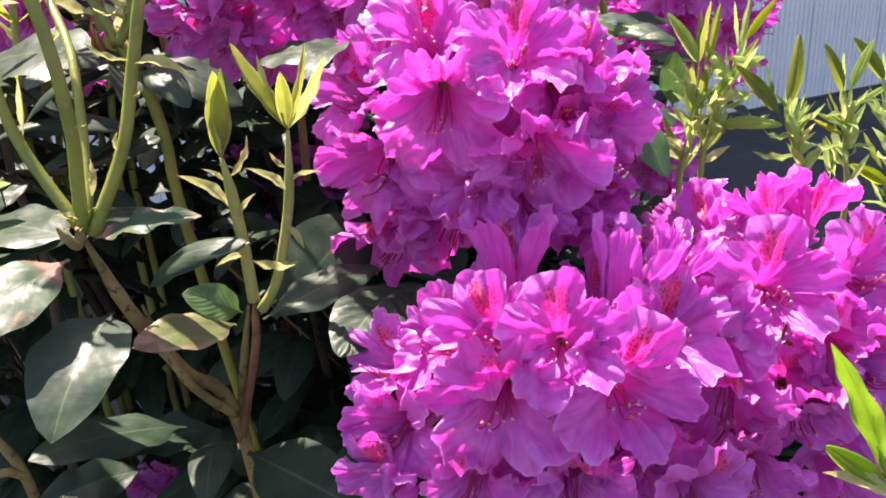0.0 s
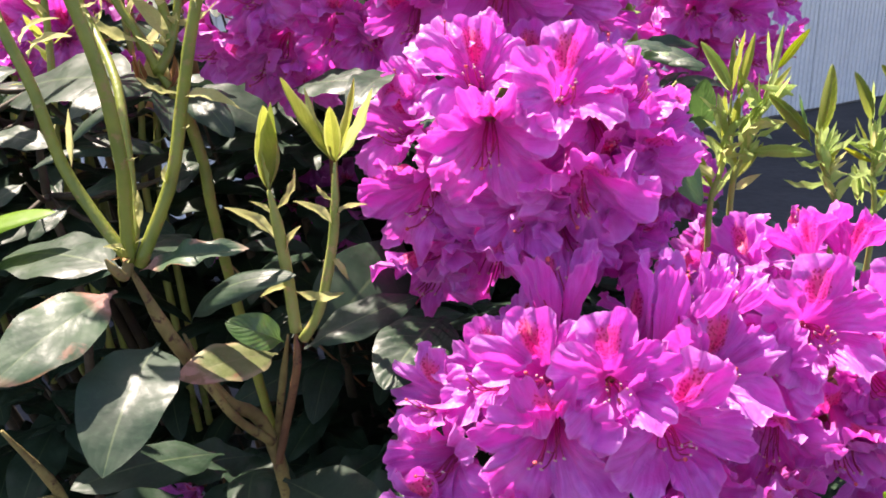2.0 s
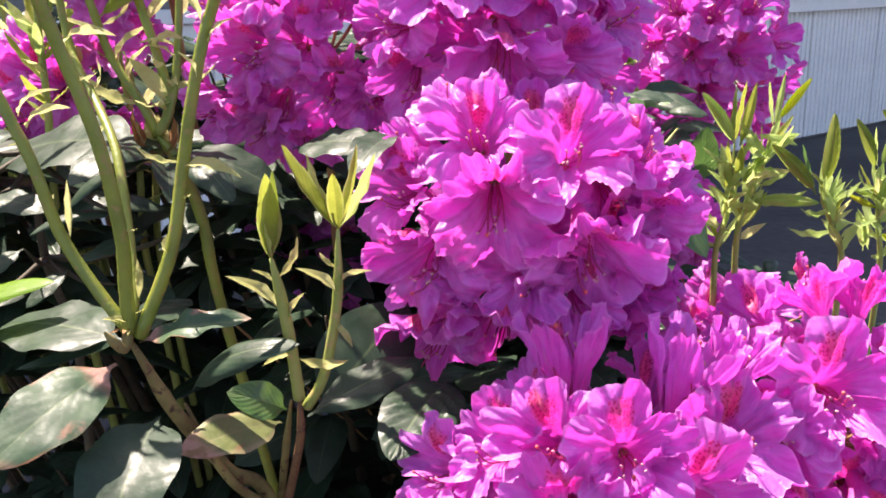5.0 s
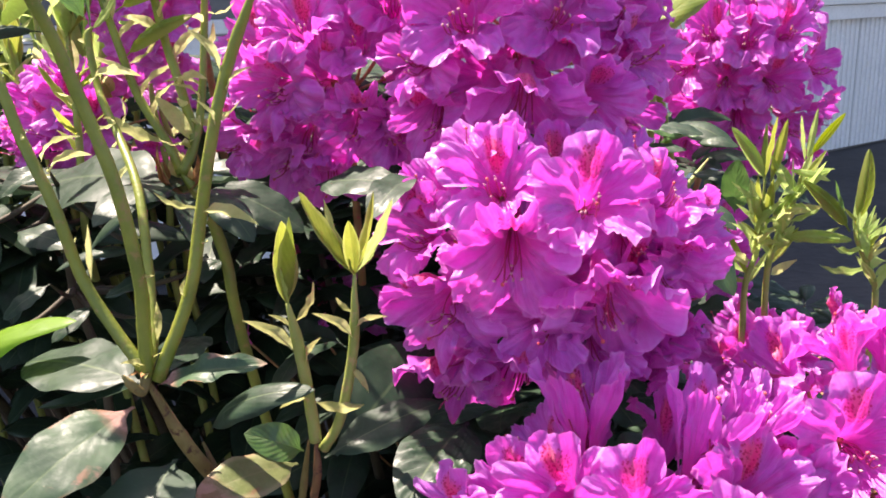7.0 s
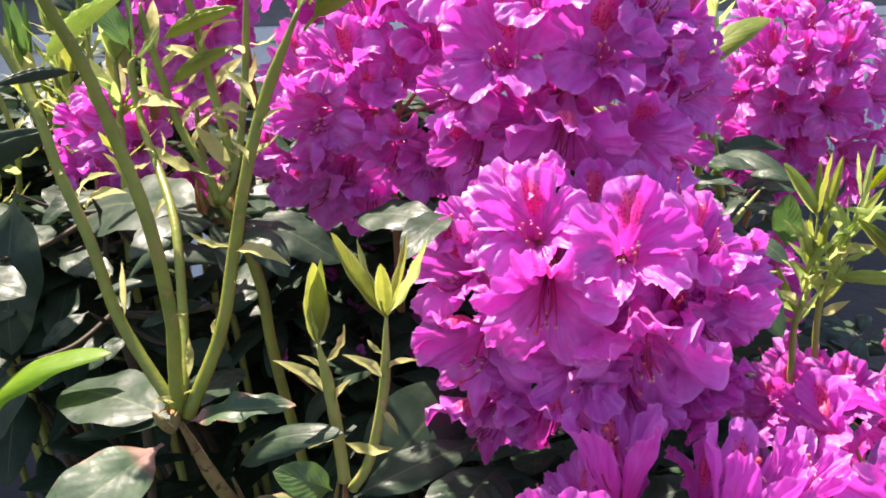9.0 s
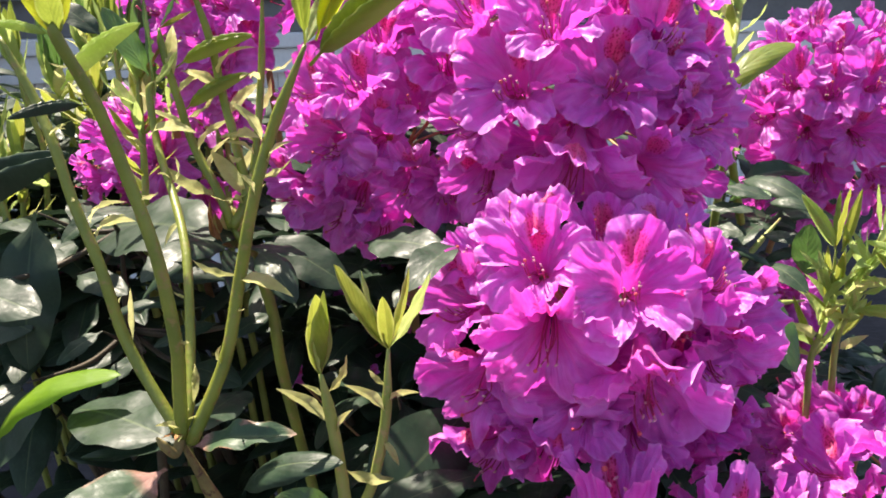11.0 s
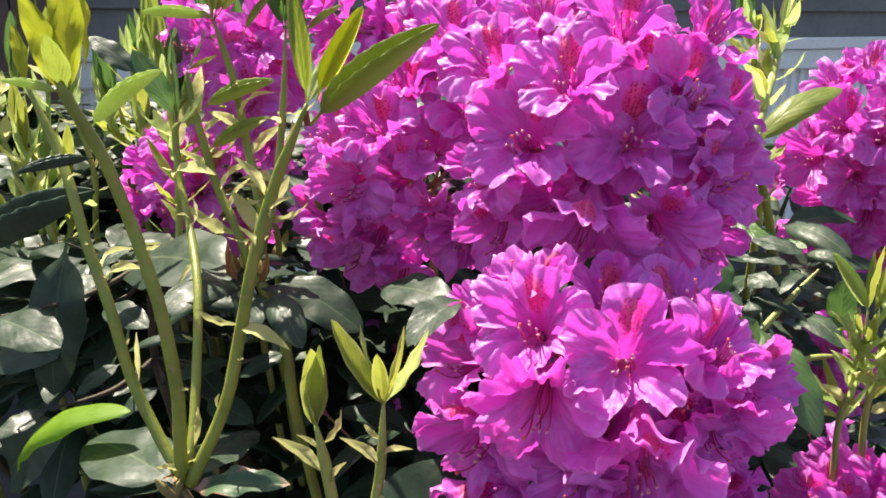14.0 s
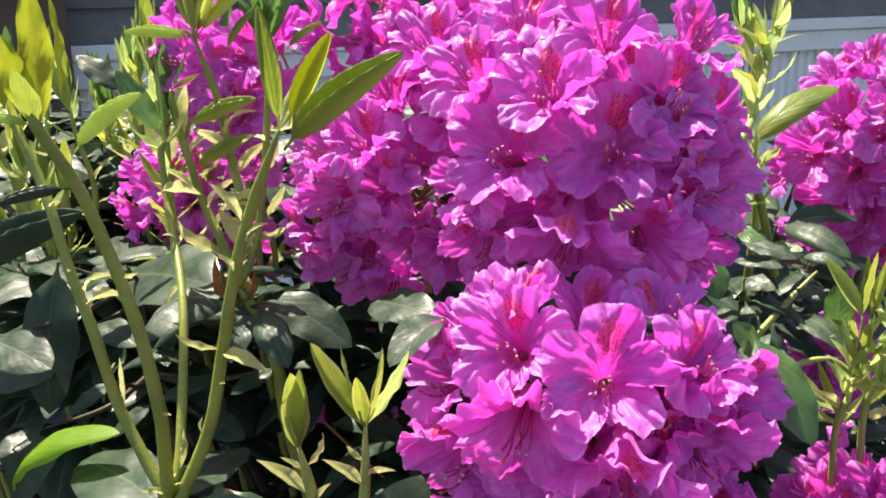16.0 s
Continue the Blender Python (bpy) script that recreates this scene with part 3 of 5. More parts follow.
PANEL = skirting_mesh(0.448, CAP_LOW - 0.02)
for k in range(int((RIGHT - LEFT) / 0.452)):
    part("skirting_panel", PANEL, house, Matrix.Translation((LEFT + k * 0.452, 0.045 + 0.003 * (k % 2), 0.02)), "ribbed white vinyl skirting panel")
box("cap_rail", LEFT, RIGHT, -0.012, 0.058, CAP_LOW, CAP_LOW + 0.095, TRIM, house, None, 0.006)
box("cap_ledge", LEFT, RIGHT, -0.035, 0.058, CAP_LOW + 0.097, CAP_HIGH, TRIM, house, None, 0.008)
BOARD = 0.125
row = 0
while CAP_HIGH + row * BOARD < EAVES:
    z0 = CAP_HIGH + 0.002 + row * BOARD
    bm = bmesh.new()
    verts = [bm.verts.new(c) for x in (LEFT, RIGHT) for c in ((x, 0.018, z0), (x, 0.045, z0 + BOARD + 0.012), (x, 0.055, z0 + BOARD + 0.012), (x, 0.030, z0))]
    for a, b, c, d in ((0, 4, 5, 1), (1, 5, 6, 2), (2, 6, 7, 3), (3, 7, 4, 0)):
        bm.faces.new((verts[a], verts[b], verts[c], verts[d]))
    bm.faces.new(verts[0:4])
    bm.faces.new(verts[7:3:-1])
    me = bpy.data.meshes.new("siding_board")
    bm.to_mesh(me)
    bm.free()
    me.materials.append(SIDING)
    part("siding_board", me, house, None)
    row += 1
screen = tagged(new("screen_wall"), "dark brown boarded screen standing before the house wall", "screen", kind="structure")
screen.matrix_basis = TO_WALL
SCREEN_RIGHT, BOARD_WIDE = 0.08, 0.14
for k in range(26):
    box("board", SCREEN_RIGHT - (k + 1) * BOARD_WIDE + 0.006, SCREEN_RIGHT - k * BOARD_WIDE, -0.16 + 0.004 * (k % 2), -0.13, 0.0, 2.2, SCREEN, screen, None, 0.003)
for z in (0.25, 1.9):
    box("rail", SCREEN_RIGHT - 26 * BOARD_WIDE, SCREEN_RIGHT, -0.128, -0.09, z, z + 0.09, SCREEN, screen, None, 0.003)
# unseen roof, added; it shades the wall and the ground before it
roof_edge = box("roof_overhang", LEFT - 0.3, RIGHT + 0.3, -0.55, 3.5, EAVES + 0.01, EAVES + 0.16, ROOF, None, TO_WALL, 0.01)
tagged(roof_edge, "dark roof overhang added out of view above the house wall", "roof", kind="structure")

# ---- the shrub: flower heads ----
LABEL_HEAD = "round head of ruffled purple rhododendron flowers"
truss((0.03, 0.53, 0.80), (0.028, 0.515, 0.930), [
    ((-0.008, 0.455, 1.011), 1.0, 0, (0, 0, 1), (-0.12, -0.75, 0.62), 2),
    ((-0.015, 0.485, 1.023), 0.95, 10, (0, 0, 1), (-0.2, -0.25, 0.95), 1),
    ((0.037, 0.440, 1.006), 1.10, -6, (0, 0, 1), (0.12, -0.8, 0.55), 1),
    ((-0.002, 0.434, 0.981), 1.22, 2, (0, 0, 1), (-0.05, -0.95, -0.22), 5),
    ((0.046, 0.441, 0.954), 1.30, -4, (0, 0, 1), (0.10, -0.84, -0.53), 5),
    ((-0.048, 0.480, 0.980), 0.95, 25, (0, 0, 1), (-0.62, -0.65, 0.4), 2),
    ((-0.040, 0.492, 1.003), 0.9, 20, (0, 0, 1), (-0.5, -0.4, 0.75), 0),
    ((-0.038, 0.462, 0.946), 1.2, 15, (0, 0, 1), (-0.45, -0.85, -0.22), 0),
    ((0.084, 0.478, 0.958), 1.12, -12, (0, 0, 1), (0.42, -0.83, -0.3), 0),
    ((0.062, 0.474, 0.978), 1.0, 8, (0, 0, 1), (0.25, -0.88, -0.15), 3),
    ((0.077, 0.482, 0.996), 1.0, -15, (0, 0, 1), (0.45, -0.5, 0.7), 2),
    ((0.103, 0.505, 0.967), 1.0, -25, (0, 0, 1), (0.75, -0.5, 0.2), 3),
    ((0.004, 0.470, 0.910), 1.25, 0, (0, 0, 1), (-0.10, -0.74, -0.66), 0),
    ((-0.035, 0.488, 0.893), 1.15, 10, (0, 0, 1), (-0.35, -0.75, -0.55), 0),
    ((0.053, 0.480, 0.904), 1.2, -5, (0, 0, 1), (0.12, -0.68, -0.70), 0),
    ((0.083, 0.495, 0.909), 1.0, -15, (0, 0, 1), (0.45, -0.7, -0.5), 4),
    ((0.062, 0.510, 1.013), 0.95, 0, (0, 0, 1), (0.2, -0.2, 0.95), 3),
    ((-0.054, 0.500, 0.934), 0.95, 30, (0, 0, 1), (-0.85, -0.4, -0.1), 4),
    ((0.023, 0.500, 1.012), 0.9, 0, (0, 0, 1), (0, -0.4, 0.9), 4),
], LABEL_HEAD + ", its lower flowers in shade", 14)
truss((0.055, 0.48, 0.68), (0.055, 0.425, 0.825), [
    ((0.048, 0.345, 0.894), 1.0, 0, (0, 0, 1), (-0.04, -0.85, 0.48), 1),
    ((0.019, 0.368, 0.887), 1.02, 22, (0, 0, 1), (-0.38, -0.72, 0.55), 2),
    ((0.020, 0.345, 0.866), 1.18, 6, (0, 0, 1), (-0.22, -0.95, 0.1), 5),
    ((0.076, 0.346, 0.870), 1.15, -16, (0, 0, 1), (0.25, -0.88, 0.25), 1),
    ((0.102, 0.378, 0.883), 1.05, -10, (0, 0, 1), (0.25, -0.55, 0.75), 5),
    ((0.055, 0.352, 0.816), 1.0, 0, (0, 0, 1), (0, -0.97, -0.1), 5),
    ((-0.028, 0.375, 0.837), 1.0, 30, (0, 0, 1), (-0.65, -0.7, 0.15), 0),
    ((-0.031, 0.395, 0.859), 0.95, 25, (0, 0, 1), (-0.75, -0.4, 0.4), 2),
    ((0.112, 0.352, 0.812), 1.05, -10, (0, 0, 1), (0.3, -0.92, 0.0), 2),
    ((-0.005, 0.385, 0.877), 0.95, 20, (0, 0, 1), (-0.5, -0.5, 0.7), 3),
    ((-0.032, 0.370, 0.809), 1.0, 20, (0, 0, 1), (-0.55, -0.8, -0.1), 1),
    ((0.009, 0.355, 0.818), 0.95, 5, (0, 0, 1), (-0.25, -0.95, -0.2), 4),
    ((0.091, 0.358, 0.829), 0.95, -5, (0, 0, 1), (0.2, -0.95, -0.2), 4),
    ((0.031, 0.420, 0.901), 1.45, 0, (0, 1, 0), (-0.05, 0.12, 0.97), 6),
    ((0.086, 0.405, 0.899), 1.4, 0, (0, 1, 0), (0.25, 0.08, 0.95), 6),
    ((0.111, 0.410, 0.902), 1.1, 0, (0, 1, 0), (0.35, 0.0, 0.9), 6),
], LABEL_HEAD + " in full sun", 14)
truss((0.185, 0.52, 0.68), (0.185, 0.465, 0.825), [
    ((0.157, 0.400, 0.895), 1.15, -3, (0, 0, 1), (0.0, -0.86, 0.45), 1),
    ((0.212, 0.428, 0.890), 1.1, -15, (0, 0, 1), (0.35, -0.75, 0.5), 2),
    ((0.132, 0.378, 0.846), 1.05, 5, (0, 0, 1), (-0.2, -0.85, -0.4), 0),
    ((0.174, 0.385, 0.836), 1.15, 0, (0, 0, 1), (0.08, -0.85, -0.42), 5),
    ((0.207, 0.395, 0.852), 1.05, -12, (0, 0, 1), (0.4, -0.85, 0.1), 0),
    ((0.131, 0.395, 0.874), 0.95, 20, (0, 0, 1), (-0.5, -0.75, 0.3), 3),
    ((0.193, 0.405, 0.863), 0.95, -5, (0, 0, 1), (0.2, -0.9, 0.2), 4),
    ((0.145, 0.375, 0.808), 1.05, 0, (0, 0, 1), (-0.1, -0.95, -0.3), 1),
    ((0.193, 0.380, 0.794), 1.05, -5, (0, 0, 1), (0.2, -0.9, -0.3), 4),
    ((0.136, 0.462, 0.906), 1.0, 60, (0, 0, 1), (-0.8, 0.0, 0.55), 3),
    ((0.175, 0.475, 0.915), 1.0, 0, (0, -1, 0), (-0.25, 0.35, 0.9), 5),
    ((0.205, 0.485, 0.911), 1.0, 0, (0, -1, 0), (0.1, 0.3, 0.95), 5),
], LABEL_HEAD + " in sun, upper flowers averted", 14)
truss((0.02, 0.66, 0.90), (0.022, 0.615, 1.055), [
    ((-0.005, 0.550, 1.122), 1.12, 0, (0, 0, 1), (0.0, -0.65, 0.78), 1),
    ((-0.025, 0.545, 1.091), 1.22, 3, (0, 0, 1), (-0.1, -0.82, 0.52), 1),
    ((0.028, 0.556, 1.091), 1.25, -12, (0, 0, 1), (0.22, -0.80, 0.50), 1),
    ((0.022, 0.585, 1.149), 1.1, -5, (0, 0, 1), (0.12, -0.62, 0.75), 2),
    ((0.058, 0.580, 1.113), 1.1, -20, (0, 0, 1), (0.5, -0.68, 0.5), 2),
    ((-0.053, 0.575, 1.128), 1.05, 15, (0, 0, 1), (-0.35, -0.65, 0.65), 2),
    ((0.049, 0.548, 1.041), 1.1, -10, (0, 0, 1), (0.3, -0.9, -0.05), 0),
    ((0.084, 0.588, 1.068), 1.1, -25, (0, 0, 1), (0.7, -0.6, 0.3), 3),
    ((-0.051, 0.560, 1.067), 1.05, 20, (0, 0, 1), (-0.6, -0.7, 0.35), 0),
    ((-0.027, 0.600, 1.160), 1.05, 8, (0, 0, 1), (-0.15, -0.5, 0.85), 3),
    ((0.007, 0.575, 1.067), 0.95, 0, (0, 0, 1), (0, -0.95, 0.15), 4),
    ((-0.046, 0.560, 1.033), 1.0, 12, (0, 0, 1), (-0.35, -0.8, -0.4), 4),
    ((0.071, 0.615, 1.144), 1.0, -20, (0, 0, 1), (0.5, -0.45, 0.75), 4),
    ((0.064, 0.575, 1.089), 1.0, -20, (0, 0, 1), (0.5, -0.75, 0.4), 1),
    ((0.076, 0.585, 1.028), 1.0, -20, (0, 0, 1), (0.6, -0.7, -0.3), 1),
    ((0.009, 0.532, 1.044), 1.25, 0, (0, 0, 1), (-0.05, -0.72, -0.62), 0),
    ((0.082, 0.605, 1.099), 1.05, -22, (0, 0, 1), (0.6, -0.6, 0.5), 2),
    ((0.037, 0.600, 1.128), 1.0, -5, (0, 0, 1), (0.2, -0.6, 0.7), 1),
    ((-0.091, 0.620, 1.143), 1.0, 10, (0, 0, 1), (-0.3, -0.6, 0.7), 2),
], LABEL_HEAD + " lit from above", 10)
stalky = truss((-0.115, 0.70, 0.88), (-0.110, 0.650, 1.035), [
    ((-0.093, 0.600, 1.075), 0.95, -3, (0, 0, 1), (0.08, -0.8, 0.55), 1),
    ((-0.129, 0.596, 1.085), 1.0, 10, (0, 0, 1), (-0.2, -0.72, 0.65), 2),
    ((-0.093, 0.590, 1.026), 1.08, 0, (0, 0, 1), (0.04, -0.92, -0.25), 5),
    ((-0.146, 0.590, 1.051), 1.15, 18, (0, 0, 1), (-0.42, -0.85, 0.05), 0),
    ((-0.148, 0.600, 1.003), 1.05, 15, (0, 0, 1), (-0.35, -0.75, -0.5), 4),
    ((-0.071, 0.592, 1.021), 1.0, -8, (0, 0, 1), (0.25, -0.9, -0.2), 0),
    ((-0.071, 0.612, 1.098), 1.0, -8, (0, 0, 1), (0.2, -0.7, 0.65), 2),
    ((-0.166, 0.612, 1.080), 1.0, 25, (0, 0, 1), (-0.6, -0.65, 0.45), 3),
    ((-0.182, 0.615, 1.013), 1.0, 25, (0, 0, 1), (-0.7, -0.6, -0.2), 1),
    ((-0.120, 0.605, 0.991), 0.95, 5, (0, 0, 1), (-0.1, -0.7, -0.65), 4),
    ((-0.119, 0.625, 1.114), 0.95, 0, (0, 0, 1), (-0.05, -0.5, 0.85), 4),
    ((-0.133, 0.598, 1.015), 1.05, 8, (0, 0, 1), (-0.15, -0.9, -0.3), 0),
], LABEL_HEAD + ", bare stalks in its middle", 7)
# spent stalks left bare where flowers have dropped
for tip in ((-0.125, 0.600, 1.062), (-0.117, 0.605, 1.069), (-0.106, 0.598, 1.065), (-0.099, 0.600, 1.056), (-0.093, 0.602, 1.046), (-0.121, 0.598, 1.047), (-0.105, 0.596, 1.042)):
    stem(stalky, [(-0.117, 0.650, 1.024), Vector(tip) * 0.5 + Vector((-0.117, 0.650, 1.024)) * 0.5 + Vector((0, -0.004, 0.003)), tip], 0.0013, 0.0009, PEDICEL, "bare_stalk", "", 6)
truss((-0.05, 0.80, 0.98), (-0.05, 0.745, 1.125), [
    ((-0.197, 0.690, 1.145), 1.0), ((-0.161, 0.690, 1.151), 1.0), ((-0.120, 0.680, 1.145), 1.0), ((-0.090, 0.675, 1.148), 1.0), ((-0.065, 0.670, 1.137), 0.95), ((-0.138, 0.700, 1.172), 1.0), ((-0.096, 0.700, 1.175), 1.0), ((-0.180, 0.710, 1.181), 1.0), ((-0.053, 0.690, 1.162), 1.0),
    ((-0.142, 0.680, 1.129), 0.9), ((-0.151, 0.700, 1.100), 1.0), ((-0.125, 0.700, 1.116), 1.0), ((-0.179, 0.705, 1.112), 1.0), ((-0.144, 0.705, 1.074), 1.0),
], LABEL_HEAD + " standing behind the others", 8)
truss((0.22, 1.02, 0.86), (0.245, 0.980, 1.010), [
    ((0.183, 0.910, 1.033), 1.1), ((0.207, 0.905, 1.064), 1.1), ((0.236, 0.890, 1.056), 1.1, 0, (0, 0, 1), (0, -0.8, 0.6), 5), ((0.271, 0.890, 1.063), 1.15, 0, (0, 0, 1), (0.1, -0.8, 0.5), 2), ((0.310, 0.915, 1.029), 1.05), ((0.262, 0.885, 1.017), 1.1),
    ((0.217, 0.890, 1.018), 1.1), ((0.235, 0.900, 0.981), 1.05), ((0.288, 0.905, 0.973), 1.05), ((0.325, 0.930, 0.980), 1.0), ((0.202, 0.920, 0.985), 1.05), ((0.249, 0.920, 1.091), 1.1), ((0.301, 0.930, 1.082), 1.0), ((0.204, 0.940, 1.095), 1.0),
    ((0.165, 0.950, 1.008), 0.9), ((0.275, 0.920, 0.955), 1.0), ((0.221, 0.915, 0.951), 1.0), ((0.186, 0.930, 0.952), 0.95), ((0.250, 0.925, 0.934), 0.95), ((0.309, 0.935, 0.931), 0.95), ((0.230, 0.940, 1.110), 1.0), ((0.287, 0.950, 1.109), 1.0),
], LABEL_HEAD + " at the far side", 16)
truss((-0.33, 0.80, 0.86), (-0.335, 0.760, 1.000), [
    ((-0.342, 0.715, 1.028), 1.05), ((-0.367, 0.720, 1.012), 1.0), ((-0.328, 0.715, 1.003), 1.0), ((-0.356, 0.730, 1.052), 1.0), ((-0.326, 0.730, 1.031), 0.9), ((-0.395, 0.750, 1.030), 0.95), ((-0.355, 0.730, 0.981), 0.9),
], LABEL_HEAD + " seen between the stems", 6)
truss((-0.24, 0.78, 0.95), (-0.235, 0.725, 1.105), [
    ((-0.256, 0.650, 1.120), 1.0), ((-0.287, 0.660, 1.135), 1.0), ((-0.238, 0.660, 1.140), 1.0), ((-0.240, 0.650, 1.097), 1.0), ((-0.282, 0.680, 1.155), 1.0), ((-0.224, 0.680, 1.151), 1.0), ((-0.316, 0.690, 1.155), 0.9), ((-0.226, 0.660, 1.112), 0.9), ((-0.260, 0.660, 1.071), 0.9), ((-0.236, 0.660, 1.063), 0.9),
    ((-0.286, 0.670, 1.102), 0.9),
], LABEL_HEAD + " behind the tall shoots")
truss((0.225, 0.92, 0.70), (0.225, 0.900, 0.835), [
    ((0.204, 0.850, 0.874), 0.95), ((0.224, 0.850, 0.860), 0.9), ((0.197, 0.850, 0.847), 0.9), ((0.218, 0.870, 0.884), 0.8), ((0.189, 0.870, 0.854), 0.8), ((0.222, 0.860, 0.823), 0.85),
], "small head of purple rhododendron flowers low in the shrub")
truss((0.235, 0.74, 0.66), (0.230, 0.700, 0.800), [
    ((0.175, 0.650, 0.835), 1.0), ((0.195, 0.655, 0.844), 1.0), ((0.211, 0.645, 0.841), 1.0), ((0.161, 0.650, 0.824), 0.95), ((0.186, 0.640, 0.827), 1.0),
], "head of purple rhododendron flowers below the pale sprigs", 6)
truss((-0.046, 0.817, 0.499), (-0.058, 0.756, 0.633), [
    ((-0.119, 0.683, 0.635), 0.9), ((-0.151, 0.683, 0.613), 0.95), ((-0.161, 0.719, 0.637), 0.8), ((-0.105, 0.670, 0.602), 0.95), ((-0.079, 0.670, 0.613), 0.9), ((-0.212, 0.683, 0.842), 0.45), ((-0.150, 0.683, 0.847), 0.35),
], "head of purple rhododendron flowers deep in the shade")
truss((-0.241, 0.756, 0.475), (-0.241, 0.750, 0.609), [
    ((-0.258, 0.683, 0.609), 0.9), ((-0.280, 0.683, 0.598), 0.9), ((-0.225, 0.670, 0.599), 0.9), ((-0.323, 0.664, 0.599), 0.8),
], "head of purple rhododendron flowers deep in the shade")
truss((-0.155, 0.909, 0.684), (-0.145, 0.874, 0.836), [
    ((-0.151, 0.791, 0.894), 0.95, 0, (0, 0, 1), (-0.2, -0.9, -0.2), 0),
    ((-0.116, 0.778, 0.870), 1.0, 0, (0, 0, 1), (0, -0.95, -0.2), 5),
    ((-0.162, 0.791, 0.843), 0.95, 0, (0, 0, 1), (-0.2, -0.8, -0.45), 0),
    ((-0.096, 0.791, 0.905), 0.95, 0, (0, 0, 1), (0.1, -0.9, 0.1), 4),
    ((-0.129, 0.791, 0.822), 0.95, 0, (0, 0, 1), (0, -0.8, -0.5), 4),
    ((-0.192, 0.812, 0.865), 0.8, 0, (0, 0, 1), (-0.4, -0.8, 0), 1),
], "head of purple rhododendron flowers in the shade of the leaves")

# ---- the forked branch with tall green shoots ----
rng = random.Random(5)
WHORL = (-0.184, 0.422, 0.924)
tall = thing("forked_branch", ((-0.133, 0.478, 0.778)), "brown forked branch carrying tall green shoots with young leaves", "branch")
tall.location.z -= 0.25
TALL_KNOTS = [Vector((-0.133, 0.478, 0.778)) + Vector((0.02, 0.03, -0.25)), (-0.130, 0.478, 0.776), (-0.152, 0.455, 0.828), (-0.170, 0.435, 0.873), Vector(WHORL) + Vector((0, 0, -0.004))]
stem(tall, TALL_KNOTS, 0.0044, 0.0036, BARK, "branch", "brown bark peeling in places")
stem(tall, [(-0.131, 0.470, 0.792), (-0.146, 0.452, 0.818), (-0.157, 0.445, 0.843), (-0.170, 0.450, 0.872)], 0.0028, 0.0022, BARK, "twig")
S1 = [WHORL, (-0.214, 0.434, 0.967), (-0.225, 0.436, 1.007), (-0.240, 0.443, 1.040), (-0.248, 0.447, 1.064), (-0.261, 0.455, 1.088), (-0.279, 0.460, 1.120)]
S2 = [WHORL, (-0.182, 0.421, 0.951), (-0.180, 0.418, 0.978), (-0.184, 0.415, 1.021), (-0.194, 0.414, 1.059), (-0.201, 0.407, 1.092), (-0.208, 0.396, 1.119), (-0.209, 0.394, 1.130)]
S3 = [WHORL, (-0.184, 0.436, 0.940), (-0.194, 0.466, 0.983), (-0.203, 0.486, 1.007), (-0.222, 0.516, 1.029), (-0.241, 0.542, 1.051), (-0.249, 0.553, 1.082), (-0.246, 0.555, 1.090)]
S4 = [Vector(WHORL) + Vector((0.005, 0.0, -0.003)), (-0.161, 0.430, 0.963), (-0.153, 0.436, 1.001), (-0.143, 0.437, 1.043), (-0.132, 0.440, 1.077), (-0.113, 0.436, 1.115)]
for knots, thick, thin in ((S1, 0.0032, 0.0025), (S2, 0.0037, 0.0026), (S3, 0.0028, 0.0022), (S4, 0.0035, 0.0027)):
    stem(tall, knots, thick, thin, STEM, "shoot", "tall yellowish green shoot")
bracts(tall, S2, (0.04, 0.08), rng, 0.014)
for foot, tip, shape, wide in (
    ((-0.142, 0.436, 1.044), (-0.147, 0.428, 1.058), "bract", 1.2), ((-0.138, 0.440, 1.071), (-0.150, 0.434, 1.090), "bract", 1.2), ((-0.135, 0.439, 1.060), (-0.120, 0.432, 1.072), "bract", 1.3),
    ((-0.153, 0.435, 1.006), (-0.171, 0.425, 1.016), "bract_twisted", 1.0), ((-0.152, 0.435, 1.003), (-0.122, 0.425, 0.999), "bract", 1.2), ((-0.247, 0.543, 1.057), (-0.210, 0.530, 1.062), "bract", 1.4),
    ((-0.224, 0.520, 1.033), (-0.216, 0.510, 1.052), "bract_twisted", 1.0), ((-0.225, 0.436, 1.023), (-0.198, 0.426, 1.034), "bract", 1.4), ((-0.230, 0.440, 1.029), (-0.205, 0.432, 1.042), "bract", 0.9),
    ((-0.211, 0.434, 0.970), (-0.206, 0.428, 1.000), "narrow", 1.0), ((-0.182, 0.440, 0.956), (-0.180, 0.430, 0.939), "bract_twisted", 1.0), ((-0.162, 0.428, 0.962), (-0.160, 0.424, 0.973), "bract", 1.6), ((-0.209, 0.500, 1.017), (-0.217, 0.490, 1.004), "bract", 1.0)):
    leaf(tall, foot, tip, shape, BRACT, (0, -0.5, 0.9), wide, "bract", "dry straw-coloured bract")
for k in range(7):
    a = rng.uniform(0, 6.28)
    leaf(tall, WHORL, Vector(WHORL) + Vector((math.cos(a) * 0.010, math.sin(a) * 0.010, rng.uniform(0.0, 0.014))), "bract", SCALE_BROWN if k % 2 else BRACT, (0, 0, 1), 1.6, "bud_scale")
stem(tall, [WHORL, (-0.185, 0.416, 0.918), (-0.188, 0.412, 0.923), (-0.191, 0.410, 0.929)], 0.0030, 0.0020, BARK, "stub", "short brown stub of a lost shoot")
